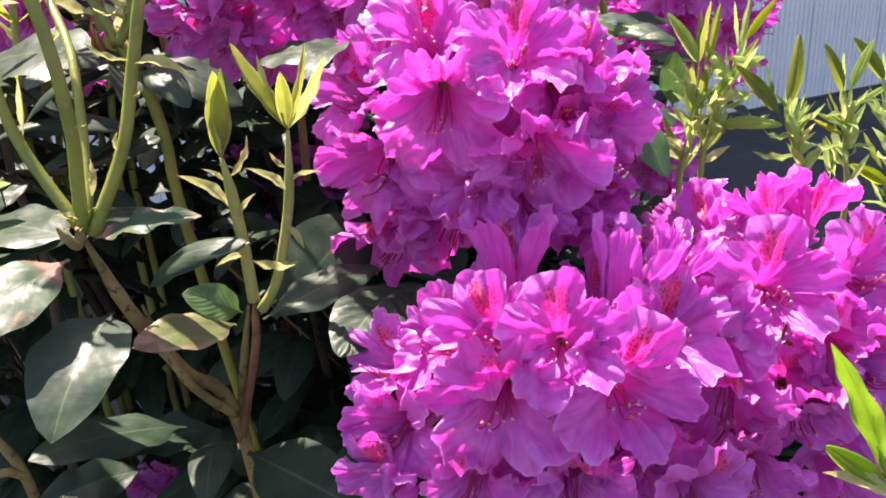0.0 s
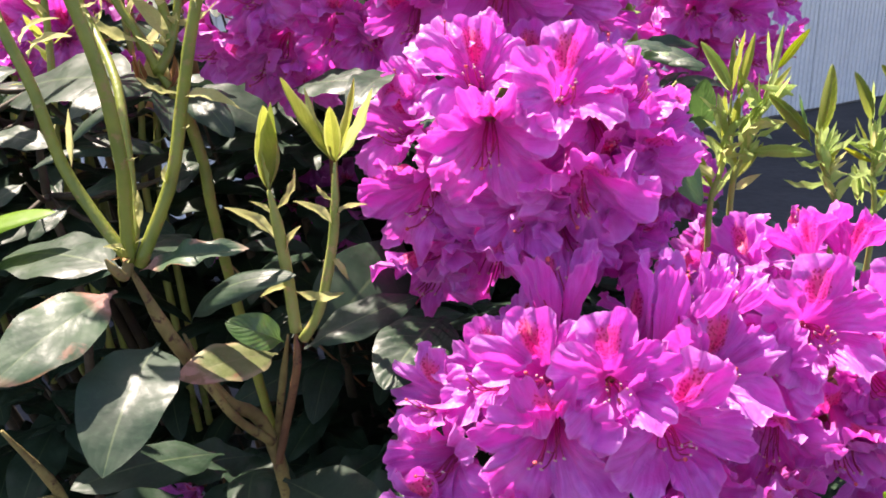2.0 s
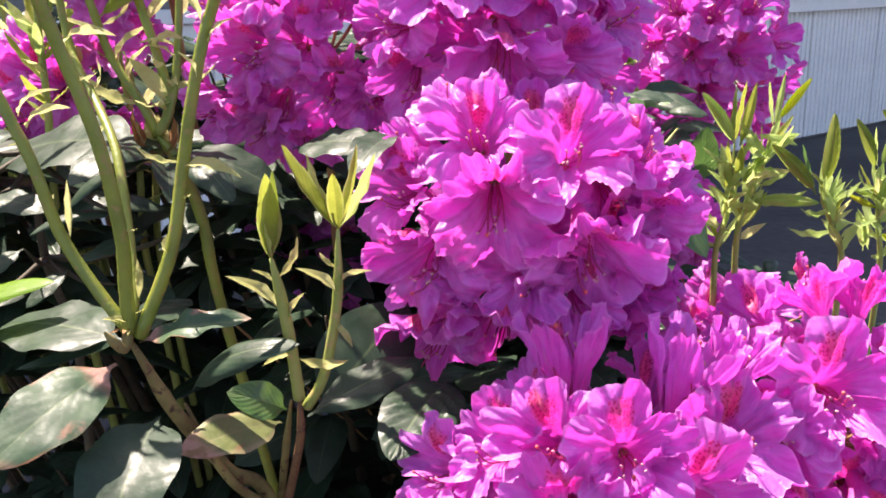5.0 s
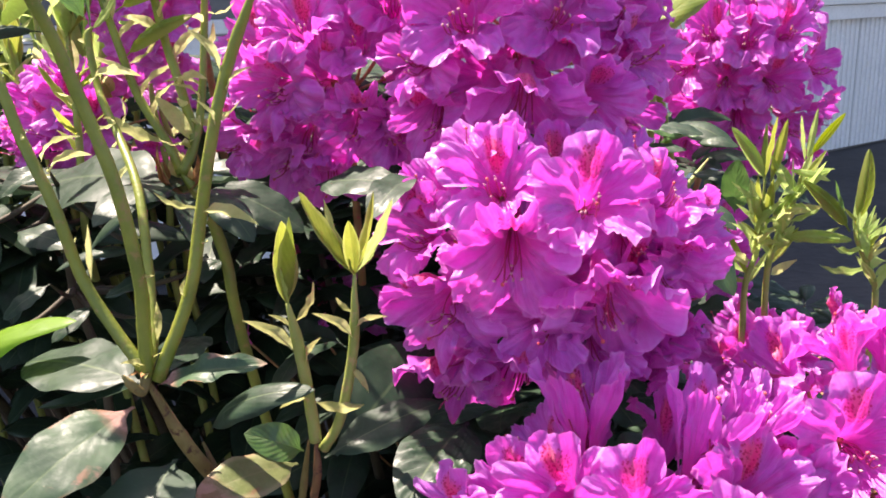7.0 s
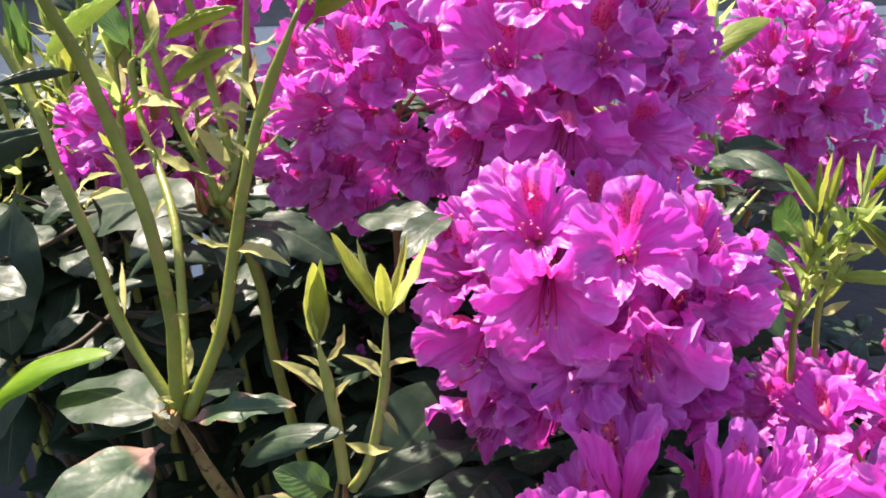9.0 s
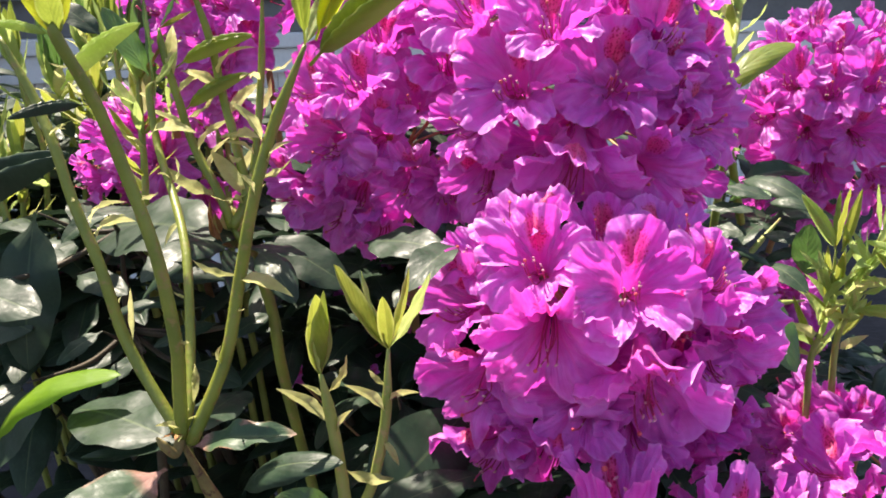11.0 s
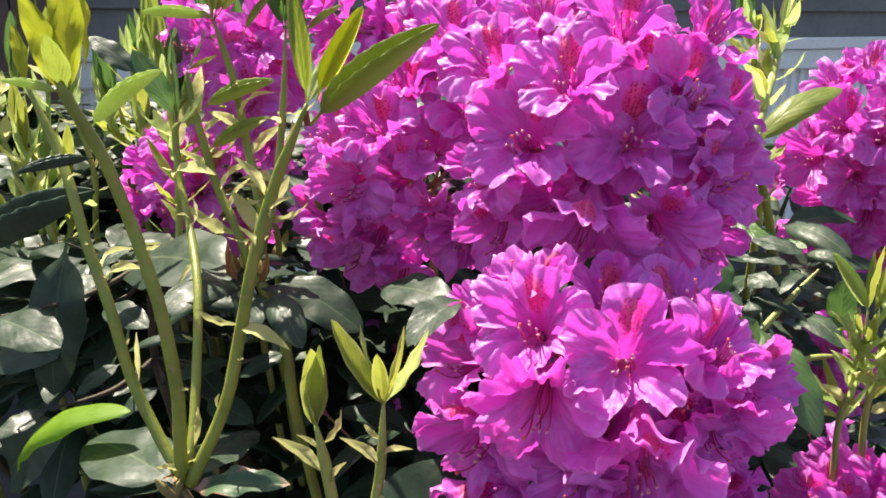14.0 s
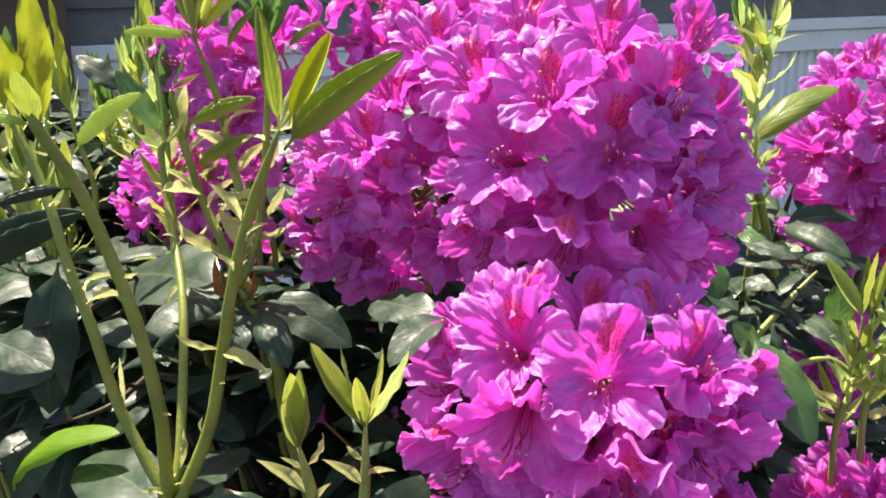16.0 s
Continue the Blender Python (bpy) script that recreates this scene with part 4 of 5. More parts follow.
# young leaves at the top of the right-hand shoot
F4 = S4[-1]
leaf(tall, F4, (-0.117, 0.432, 1.170), "rolled", LEAF_FRESH, (0.6, -0.8, 0.2), 1.05)
leaf(tall, (-0.108, 0.436, 1.117), (-0.084, 0.432, 1.158), "rolled", LEAF_GLOW, (-0.3, -0.9, 0.1), 1.25)
leaf(tall, (-0.111, 0.436, 1.106), (-0.043, 0.405, 1.151), "rolled", LEAF_FRESH, (-0.50, -0.75, 0.45), 0.85)
leaf(tall, F4, (-0.109, 0.460, 1.141), "young", LEAF_PALE, (0.2, -0.6, 0.2), 0.7)
for knots, places, seed in ((S1, (0.25, 0.5, 0.72), 51), (S2, (0.3, 0.55, 0.8), 52), (S3, (0.3, 0.62, 0.85), 53), (S4, (0.35, 0.6), 54)):
    bracts(tall, knots, places, random.Random(seed), 0.011)
# young leaves at the top of the thick shoot
F2 = S2[-2]
leaf(tall, F2, (-0.216, 0.410, 1.184), "young", LEAF_GLOW, (0.2, -1.0, 0.2), 0.9)
leaf(tall, F2, (-0.230, 0.400, 1.165), "young", LEAF_GLOW, (0.3, -1.0, 0.2), 0.95)
leaf(tall, F2, (-0.204, 0.380, 1.147), "young", LEAF_FRESH, (0.3, -1.0, 0.2), 1.2)
leaf(tall, (-0.210, 0.396, 1.121), (-0.232, 0.385, 1.127), "rolled", LEAF_PALE, (0, -0.3, 1), 1.2)
leaf(tall, (-0.205, 0.408, 1.091), (-0.226, 0.380, 1.088), "rolled", LEAF, (0, -0.4, 1), 0.9)
leaf(tall, (-0.229, 0.440, 1.128), (-0.236, 0.450, 1.179), "young", LEAF_GLOW, (-0.7, -0.8, 0.2), 1.0)
leaf(tall, S1[-1], (-0.292, 0.470, 1.150), "young", LEAF_GLOW, (0, -1, 0.2), 1.0)
leaf(tall, (-0.247, 0.555, 1.090), (-0.251, 0.560, 1.148), "narrow", LEAF_MID, (-0.8, -0.5, 0.2), 1.2)
leaf(tall, (-0.249, 0.555, 1.093), (-0.272, 0.550, 1.134), "flat", LEAF_MID, (0.6, -0.7, 0.3), 0.8)
leaf(tall, (-0.247, 0.555, 1.088), (-0.227, 0.550, 1.108), "young", LEAF_PALE, (-0.6, -0.7, 0.2), 1.0)
leaf(tall, (-0.286, 0.520, 1.088), (-0.223, 0.500, 1.125), "rolled", LEAF_PALE, (0.1, -0.5, 0.9), 0.9)
# leaves under the whorl
leaf(tall, (-0.169, 0.408, 0.885), (-0.176, 0.338, 0.852), "cupped", LEAF, (0.0, -0.65, 0.75), 1.4, "leaf", "large dark drooping leaf")
leaf(tall, (-0.187, 0.409, 0.913), (-0.226, 0.352, 0.890), "flat", LEAF_SPOTTED, (0.1, -0.55, 0.8), 1.25, "leaf", "dark leaf with pink and brown blotches")
leaf(tall, (-0.179, 0.420, 0.919), (-0.122, 0.418, 0.931), "wavy", LEAF_SPOTTED, (0.0, -0.4, 0.9), 0.75, "leaf", "curled leaf with a pink tip")
leaf(tall, (-0.162, 0.440, 0.883), (-0.100, 0.420, 0.916), "arched", LEAF, (0, -0.5, 0.9), 0.85)
leaf(tall, (-0.188, 0.425, 0.918), (-0.272, 0.470, 0.911), "flat", LEAF, (0, -0.3, 1), 1.1)
leaf(tall, (-0.188, 0.420, 0.920), (-0.253, 0.440, 0.898), "narrow", LEAF, (0, -0.3, 1), 1.4)
leaf(tall, (-0.187, 0.430, 0.917), (-0.179, 0.500, 0.914), "flat", LEAF, (0, -0.3, 1), 1.0)
leaf(tall, (-0.325, 0.470, 0.884), (-0.232, 0.455, 0.941), "arched", LEAF_LIME, (-0.25, -0.30, 0.9), 0.75, "leaf", "bright green young leaf")
leaf(tall, (-0.139, 0.470, 0.771), (-0.132, 0.400, 0.777), "drooping", LEAF, (0, -0.6, 0.7), 0.95)
leaf(tall, (-0.127, 0.475, 0.763), (-0.054, 0.430, 0.750), "flat", LEAF, (0, -0.6, 0.7), 1.3)
leaf(tall, (-0.144, 0.480, 0.777), (-0.190, 0.430, 0.792), "wavy", LEAF, (0, -0.6, 0.8), 1.1)
leaf(tall, (-0.156, 0.455, 0.793), (-0.222, 0.400, 0.806), "flat", LEAF, (-0.2, -0.35, 0.9), 1.1)
leaf(tall, (-0.181, 0.450, 0.769), (-0.235, 0.420, 0.764), "wavy", LEAF, (-0.1, -0.55, 0.8), 1.2)

# ---- a bare twig low down ----
twig = thing("bare_twig", (-0.241, 0.440, 0.717), "bare pale brown twig with a knot at its fork", "twig")
stem(twig, [(-0.241, 0.440, 0.717), (-0.237, 0.420, 0.787), (-0.252, 0.400, 0.841)], 0.0034, 0.0026, BARK, "twig")
stem(twig, [(-0.235, 0.420, 0.784), (-0.242, 0.410, 0.793), (-0.259, 0.400, 0.788)], 0.0028, 0.0020, BARK, "side_twig")

# ---- the small pair of shoots with opening buds ----
rng = random.Random(9)
pair = thing("young_shoot_pair", ((-0.126, 0.476, 0.775)), "pair of slender shoots with opening yellow-green leaf buds", "shoot")
FORK = (-0.107, 0.445, 0.875)
stem(pair, [(-0.129, 0.476, 0.775), (-0.120, 0.464, 0.808), (-0.109, 0.450, 0.850), FORK], 0.0026, 0.0023, BARK_RED, "twig", "reddish brown twig")
stem(pair, [(-0.132, 0.480, 0.776), (-0.123, 0.472, 0.826), (-0.116, 0.468, 0.863)], 0.0024, 0.0022, BARK, "twig")
SH1 = [FORK, (-0.108, 0.442, 0.899), (-0.110, 0.436, 0.932), (-0.113, 0.432, 0.957)]
SH2 = [(-0.104, 0.449, 0.868), (-0.093, 0.446, 0.888), (-0.083, 0.441, 0.930), (-0.080, 0.439, 0.969)]
stem(pair, SH1, 0.0034, 0.0029, STEM_PALE, "shoot")
stem(pair, SH2, 0.0030, 0.0026, STEM_PALE, "shoot")
TIP1, TIP2 = SH1[-1], SH2[-1]
leaf(pair, TIP1, (-0.111, 0.424, 1.001), "tulip", LEAF_YOUNG, (0.9, -0.5, 0), 1.25)
leaf(pair, TIP1, (-0.108, 0.428, 1.002), "bud", LEAF_FRESH, (-0.9, 0.2, 0), 1.25)
leaf(pair, TIP1, (-0.114, 0.424, 0.981), "bud", LEAF_PALE, (0.9, 0.3, 0), 1.2)
leaf(pair, TIP1, (-0.112, 0.437, 0.994), "young", LEAF_PALE, (0, 1, 0), 1.2)
leaf(pair, TIP2, (-0.104, 0.434, 1.013), "tulip", LEAF_YOUNG, (0.8, -0.3, 0.3), 0.95)
leaf(pair, TIP2, (-0.068, 0.436, 1.012), "tulip", LEAF_YOUNG, (-0.9, -0.3, 0.2), 0.95)
leaf(pair, TIP2, (-0.080, 0.430, 0.999), "tulip", LEAF_YOUNG, (0.1, -1, 0.1), 0.95)
leaf(pair, TIP2, (-0.095, 0.450, 1.006), "young", LEAF_PALE, (0.6, 0.6, 0.2), 0.7)
leaf(pair, TIP2, (-0.061, 0.455, 1.004), "young", LEAF_PALE, (-0.6, 0.5, 0.4), 0.9)
for foot, tip, shape, wide in (
    ((-0.112, 0.436, 0.929), (-0.136, 0.430, 0.949), "bract", 1.1), ((-0.111, 0.434, 0.946), (-0.099, 0.430, 0.969), "bract_twisted", 1.0), ((-0.107, 0.438, 0.922), (-0.098, 0.434, 0.938), "bract", 1.3),
    ((-0.113, 0.434, 0.943), (-0.123, 0.430, 0.952), "bract", 1.0), ((-0.082, 0.440, 0.934), (-0.102, 0.434, 0.951), "bract", 1.1), ((-0.082, 0.440, 0.940), (-0.064, 0.436, 0.948), "bract", 1.0),
    ((-0.082, 0.440, 0.949), (-0.090, 0.438, 0.958), "bract_twisted", 1.3), ((-0.085, 0.442, 0.918), (-0.076, 0.438, 0.906), "bract", 1.2), ((-0.105, 0.442, 0.899), (-0.078, 0.434, 0.901), "bract_twisted", 1.2),
    ((-0.106, 0.442, 0.902), (-0.123, 0.436, 0.898), "bract", 1.2)):
    leaf(pair, foot, tip, shape, BRACT, (0, -0.5, 0.9), wide, "bract", "dry straw-coloured bract")
leaf(pair, (-0.118, 0.446, 0.861), (-0.157, 0.395, 0.871), "flat", LEAF_SCORCHED, (0.10, -0.55, 0.85), 1.0, "leaf", "yellowish leaf with brown scorch bands")
leaf(pair, (-0.104, 0.450, 0.862), (-0.041, 0.478, 0.881), "flat", LEAF, (-0.05, -0.55, 0.83), 0.85)
leaf(pair, (-0.100, 0.460, 0.858), (-0.051, 0.510, 0.903), "flat", LEAF, (-0.25, -0.97, 0.12), 1.5)
leaf(pair, (-0.115, 0.450, 0.866), (-0.144, 0.440, 0.882), "cupped", LEAF_MID, (0.1, -0.7, 0.6), 1.4)
leaf(pair, (-0.026, 0.470, 0.872), (-0.057, 0.405, 0.859), "quilted", LEAF, (-0.35, -0.9, 0.35), 1.35, "leaf", "dark glossy leaf with marked veins")

# ---- the second shoot cluster, behind, out of a scaly bud ----
rng = random.Random(11)
BASE2 = (-0.195, 0.535, 1.004)
behind = thing("shoot_cluster", Vector(BASE2) + Vector((0.0, 0.04, -0.35)), "cluster of green shoots rising from a scaly brown bud", "shoot")
stem(behind, [Vector(BASE2) + Vector((0.05, 0.06, -0.35)), (-0.170, 0.545, 0.889), (-0.175, 0.540, 0.948), (-0.184, 0.538, 0.984), BASE2], 0.0034, 0.0040, STEM, "branch")
K1 = [BASE2, (-0.206, 0.546, 1.022), (-0.225, 0.558, 1.049), (-0.233, 0.557, 1.081), (-0.241, 0.560, 1.109), (-0.243, 0.562, 1.121)]
K2 = [BASE2, (-0.189, 0.545, 1.021), (-0.195, 0.552, 1.049), (-0.206, 0.562, 1.083), (-0.211, 0.562, 1.114), (-0.219, 0.555, 1.152)]
K3 = [BASE2, (-0.186, 0.548, 1.030), (-0.180, 0.560, 1.089), (-0.177, 0.565, 1.146)]
for knots, thick in ((K1, 0.0031), (K2, 0.0033), (K3, 0.0028)):
    stem(behind, knots, thick, thick * 0.7, STEM, "shoot", "green shoot")
    bracts(behind, knots, (0.2, 0.3, 0.38, 0.45, 0.52, 0.6, 0.68, 0.76), rng, 0.032)
for k in range(12):
    a = rng.uniform(0, 6.28)
    leaf(behind, Vector(BASE2) + Vector((0, 0, -0.012)), Vector(BASE2) + Vector((math.cos(a) * 0.012, math.sin(a) * 0.012, rng.uniform(0.002, 0.020))), "bract", SCALE_BROWN if k % 3 else BRACT, (math.cos(a), math.sin(a), 0.4), 2.2, "bud_scale")
leaf(behind, K1[-1], (-0.227, 0.560, 1.148), "young", LEAF_MID, (-0.8, -0.6, 0.2), 0.9)
leaf(behind, K1[-1], (-0.220, 0.560, 1.131), "narrow", LEAF_YOUNG, (-0.8, -0.6, 0.2), 1.2)
leaf(behind, K2[-1], (-0.231, 0.560, 1.157), "rolled", LEAF_PALE, (0, -0.3, 0.9), 0.7)
leaf(behind, K2[-1], (-0.267, 0.555, 1.156), "rolled", LEAF_PALE, (0, -0.4, 0.9), 0.8)
leaf(behind, (-0.202, 0.560, 1.144), (-0.177, 0.555, 1.169), "rolled", LEAF_FRESH, (-0.5, -0.4, 0.9), 1.0)
leaf(behind, (-0.167, 0.570, 1.144), (-0.141, 0.565, 1.160), "rolled", LEAF_FRESH, (-0.3, -0.4, 0.9), 1.0)
leaf(behind, (-0.233, 0.560, 1.098), (-0.179, 0.550, 1.117), "rolled", LEAF_FRESH, (0, -0.5, 0.9), 1.1)
leaf(behind, (-0.231, 0.560, 1.071), (-0.183, 0.550, 1.095), "rolled", LEAF_FRESH, (0, -0.5, 0.9), 1.0)
leaf_bud(behind, K2[-1], (0.15, -0.1, 1), 0.062, rng, 6, LEAF_YOUNG, "rolled", 0.7)
leaf_bud(behind, K3[-1], (0.1, 0, 1), 0.055, rng, 5, LEAF_MID, "rolled", 0.6)
leaf(behind, (-0.301, 0.600, 1.115), (-0.336, 0.600, 1.140), "flat", LEAF, (0.3, -0.6, 0.8), 1.0)
leaf(behind, (-0.420, 0.560, 0.990), (-0.286, 0.520, 1.051), "rolled", LEAF, (0.1, -0.6, 0.8), 0.9)
leaf(behind, (-0.415, 0.560, 0.939), (-0.327, 0.520, 0.938), "flat", LEAF, (0.1, -0.6, 0.8), 1.5)
leaf(behind, (-0.375, 0.520, 0.848), (-0.310, 0.500, 0.901), "cupped", LEAF, (0.3, -0.7, 0.6), 1.3)
leaf(behind, (-0.186, 0.555, 0.994), (-0.126, 0.545, 0.965), "flat", LEAF, (0.0, -0.55, 0.9), 1.1, "leaf", "broad leaf with a pale sheen")
leaf(behind, (-0.192, 0.555, 1.000), (-0.235, 0.500, 0.990), "flat", LEAF, (0, -0.4, 0.9), 1.0, "leaf", "broad leaf with a pale sheen")
leaf(behind, (-0.178, 0.530, 0.990), (-0.143, 0.490, 0.973), "arched", LEAF, (0, -0.5, 0.9), 1.2)
leaf(behind, (-0.205, 0.540, 0.999), (-0.321, 0.600, 0.982), "flat", LEAF, (0, -0.5, 0.9), 1.1)
leaf(behind, (-0.053, 0.500, 1.006), (-0.074, 0.462, 0.991), "cupped", LEAF, (-0.3, -0.7, 0.7), 1.2)
leaf(behind, (-0.120, 0.560, 0.990), (-0.063, 0.520, 0.997), "flat", LEAF, (0.2, -0.6, 0.8), 1.0)
leaf_whorl(behind, Vector(BASE2) + Vector((0, 0, -0.012)), rng, 6, 0.06, -0.25)

# ---- the tall sprigs of narrow young leaves beside the flowers ----
def sprig(knots, seed, size, label, full=1, mat=None, bud=1.0, root=(0.01, 0.05, -0.30), tuft="slim"):
    rng = random.Random(seed)
    ob = thing("young_sprig", knots[0], label, "shoot", "young sprigs of the shrub")
    foot = Vector(knots[0])
    stem(ob, [foot + Vector(root), foot + Vector(root) * 0.25] + list(knots), 0.0036, 0.0022, STEM_PALE)
    line = [Vector(p) for p in curve_points(knots, 7)]
    n = len(line)
    for k in range(3, n - 1, 2):
        for _ in range(2 if full else rng.randrange(2)):
            a = rng.uniform(0, 6.28)
            out = Vector((math.cos(a), math.sin(a), rng.uniform(0.5, 1.5))).normalized()
            leaf(ob, line[k], line[k] + out * size * rng.uniform(0.6, 1.05), rng.choice(("bract", tuft, "bract_twisted")), rng.choice((LEAF_PALE, BRACT, LEAF_YOUNG)), (-out.x, -out.y, 0.5), rng.uniform(0.9, 1.5), "bract")
    leaf_bud(ob, line[-1], line[-1] - line[-4], size * 1.5 * bud, rng, 4, mat or LEAF_YOUNG, tuft, 0.16)
    leaf_bud(ob, line[-3], line[-1] - line[-4], size * 1.2 * bud, rng, 3, LEAF_PALE, tuft, 0.28)
    if full:
        leaf_bud(ob, line[n // 2], line[-1] - line[-4], size * 1.1, rng, 3, LEAF_PALE, tuft, 0.38)
    return ob



def clothe(parent, knots, seed, count, size):
    """Slim upright leaves all the way up a sprig."""
    rng = random.Random(seed)
    line = [Vector(p) for p in curve_points(knots, 7)]
    for k in range(count):
        p = line[int((0.05 + 0.9 * k / count) * (len(line) - 1))]
        a = 2.4 * k + rng.uniform(-0.4, 0.4)
        out = Vector((math.cos(a) * 0.55, math.sin(a) * 0.45 - 0.1, rng.uniform(0.7, 1.2))).normalized()
        leaf(parent, p, p + out * size * rng.uniform(0.75, 1.15), rng.choice(("slim", "slim", "bract")), rng.choice((LEAF_PALE, LEAF_PALE, LEAF_YOUNG)), (-out.x, -0.6 - out.y, 0.4), rng.uniform(0.9, 1.3))


pale = thing("young_sprig", (0.174, 0.645, 0.888), "pale young sprig with upright narrow leaves", "shoot", "young sprigs of the shrub")
stem(pale, [Vector((0.174, 0.645, 0.888)) + Vector((0.010, 0.05, -0.30)), Vector((0.174, 0.645, 0.888)) + Vector((0.004, 0.012, -0.08)), (0.174, 0.645, 0.888), (0.179, 0.645, 0.911), (0.183, 0.645, 0.937), (0.183, 0.645, 0.972)], 0.0028, 0.0016, STEM_PALE)
bracts(pale, [(0.174, 0.645, 0.888), (0.179, 0.645, 0.911), (0.183, 0.645, 0.937), (0.183, 0.645, 0.972)], (0.12, 0.22, 0.3, 0.38, 0.45, 0.52, 0.6, 0.68, 0.76, 0.84), random.Random(1231), 0.034, LEAF_PALE)
clothe(pale, [(0.174, 0.645, 0.888), (0.179, 0.645, 0.911), (0.183, 0.645, 0.937), (0.183, 0.645, 0.972)], 1301, 9, 0.036)
leaf_bud(pale, (0.183, 0.645, 0.937), (0, 0, 1), 0.044, random.Random(1231), 4, LEAF_PALE, "slim", 0.55)
leaf_bud(pale, (0.179, 0.645, 0.911), (0, 0, 1), 0.040, random.Random(1231), 3, BRACT, "bract", 0.8)
for foot, tip, shape, mat, up, wide in (
    ((0.184, 0.645, 0.968), (0.158, 0.645, 1.008), "rolled", LEAF_PALE, (0.6, -0.7, 0.4), 1.1),
    ((0.183, 0.645, 0.970), (0.185, 0.633, 1.017), "slim", LEAF_YOUNG, (0.5, -0.7, 0.4), 0.9),
    ((0.187, 0.645, 0.969), (0.191, 0.630, 1.015), "slim", LEAF_YOUNG, (-0.5, -0.7, 0.4), 0.95),
    ((0.182, 0.645, 0.971), (0.185, 0.655, 1.009), "slim", LEAF_FRESH, (0.3, -0.7, 0.4), 0.8),
    ((0.179, 0.645, 0.937), (0.175, 0.635, 0.976), "narrow", LEAF_YOUNG, (0.4, -0.7, 0.4), 1.3),
    ((0.186, 0.645, 0.939), (0.185, 0.633, 0.973), "narrow", LEAF_YOUNG, (-0.4, -0.7, 0.4), 1.2),
    ((0.176, 0.645, 0.916), (0.162, 0.635, 0.943), "bract", LEAF_PALE, (0.5, -0.7, 0.4), 1.4),
    ((0.181, 0.645, 0.952), (0.160, 0.645, 0.969), "slim", LEAF_PALE, (0.5, -0.7, 0.4), 1),
    ((0.175, 0.645, 0.907), (0.154, 0.635, 0.921), "bract", BRACT, (0.3, -0.7, 0.4), 1.3)):
    leaf(pale, foot, tip, shape, mat, up, wide * (1.15 if shape == "slim" else 1.05))
pale = thing("young_sprig", (0.192, 0.653, 0.901), "pale young sprig leaning out with curled leaves", "shoot", "young sprigs of the shrub")
stem(pale, [Vector((0.192, 0.653, 0.901)) + Vector((0.010, 0.05, -0.30)), Vector((0.192, 0.653, 0.901)) + Vector((0.004, 0.012, -0.08)), (0.192, 0.653, 0.901), (0.200, 0.653, 0.926), (0.207, 0.653, 0.952), (0.213, 0.653, 0.981)], 0.0028, 0.0016, STEM_PALE)
bracts(pale, [(0.192, 0.653, 0.901), (0.200, 0.653, 0.926), (0.207, 0.653, 0.952), (0.213, 0.653, 0.981)], (0.12, 0.22, 0.3, 0.38, 0.45, 0.52, 0.6, 0.68, 0.76, 0.84), random.Random(1271), 0.034, LEAF_PALE)
clothe(pale, [(0.192, 0.653, 0.901), (0.200, 0.653, 0.926), (0.207, 0.653, 0.952), (0.213, 0.653, 0.981)], 1302, 9, 0.036)
leaf_bud(pale, (0.207, 0.653, 0.952), (0, 0, 1), 0.044, random.Random(1271), 4, LEAF_PALE, "slim", 0.55)
leaf_bud(pale, (0.200, 0.653, 0.926), (0, 0, 1), 0.040, random.Random(1271), 3, BRACT, "bract", 0.8)
for foot, tip, shape, mat, up, wide in (
    ((0.213, 0.653, 0.981), (0.206, 0.648, 1.015), "slim", LEAF_PALE, (0.3, -0.7, 0.4), 0.75),
    ((0.214, 0.653, 0.981), (0.219, 0.653, 1.019), "slim", LEAF_PALE, (-0.3, -0.7, 0.4), 0.75),
    ((0.216, 0.653, 0.984), (0.234, 0.643, 1.016), "rolled", LEAF_GLOW, (-0.5, -0.7, 0.4), 0.9),
    ((0.192, 0.653, 0.939), (0.209, 0.641, 0.969), "rolled", LEAF_PALE, (-0.4, -0.7, 0.4), 0.9),
    ((0.201, 0.653, 0.943), (0.225, 0.643, 0.950), "bract", BRACT, (0, -0.7, 0.4), 1.2),
    ((0.201, 0.653, 0.975), (0.227, 0.641, 0.969), "arched", LEAF_PALE, (0, -0.7, 0.4), 0.55),
    ((0.195, 0.653, 0.897), (0.209, 0.641, 0.912), "bract", BRACT, (-0.2, -0.7, 0.4), 1.3),
    ((0.198, 0.653, 0.920), (0.206, 0.643, 0.937), "bract_twisted", LEAF_PALE, (0, -0.7, 0.4), 1.3),
    ((0.195, 0.653, 0.912), (0.196, 0.643, 0.941), "narrow", LEAF_PALE, (0.2, -0.7, 0.4), 1.2),
    ((0.201, 0.653, 0.926), (0.243, 0.633, 0.928), "rolled", LEAF_PALE, (0, -0.6, 0.7), 1.2)):
    leaf(pale, foot, tip, shape, mat, up, wide * (1.15 if shape == "slim" else 1.05))
pale = thing("young_sprig", (0.267, 0.642, 0.882), "small green sprig with one broad upright leaf", "shoot", "young sprigs of the shrub")
stem(pale, [Vector((0.267, 0.642, 0.882)) + Vector((0.010, 0.05, -0.30)), Vector((0.267, 0.642, 0.882)) + Vector((0.004, 0.012, -0.08)), (0.267, 0.642, 0.882), (0.260, 0.642, 0.905), (0.251, 0.642, 0.923), (0.247, 0.642, 0.933)], 0.0028, 0.0016, STEM_PALE)
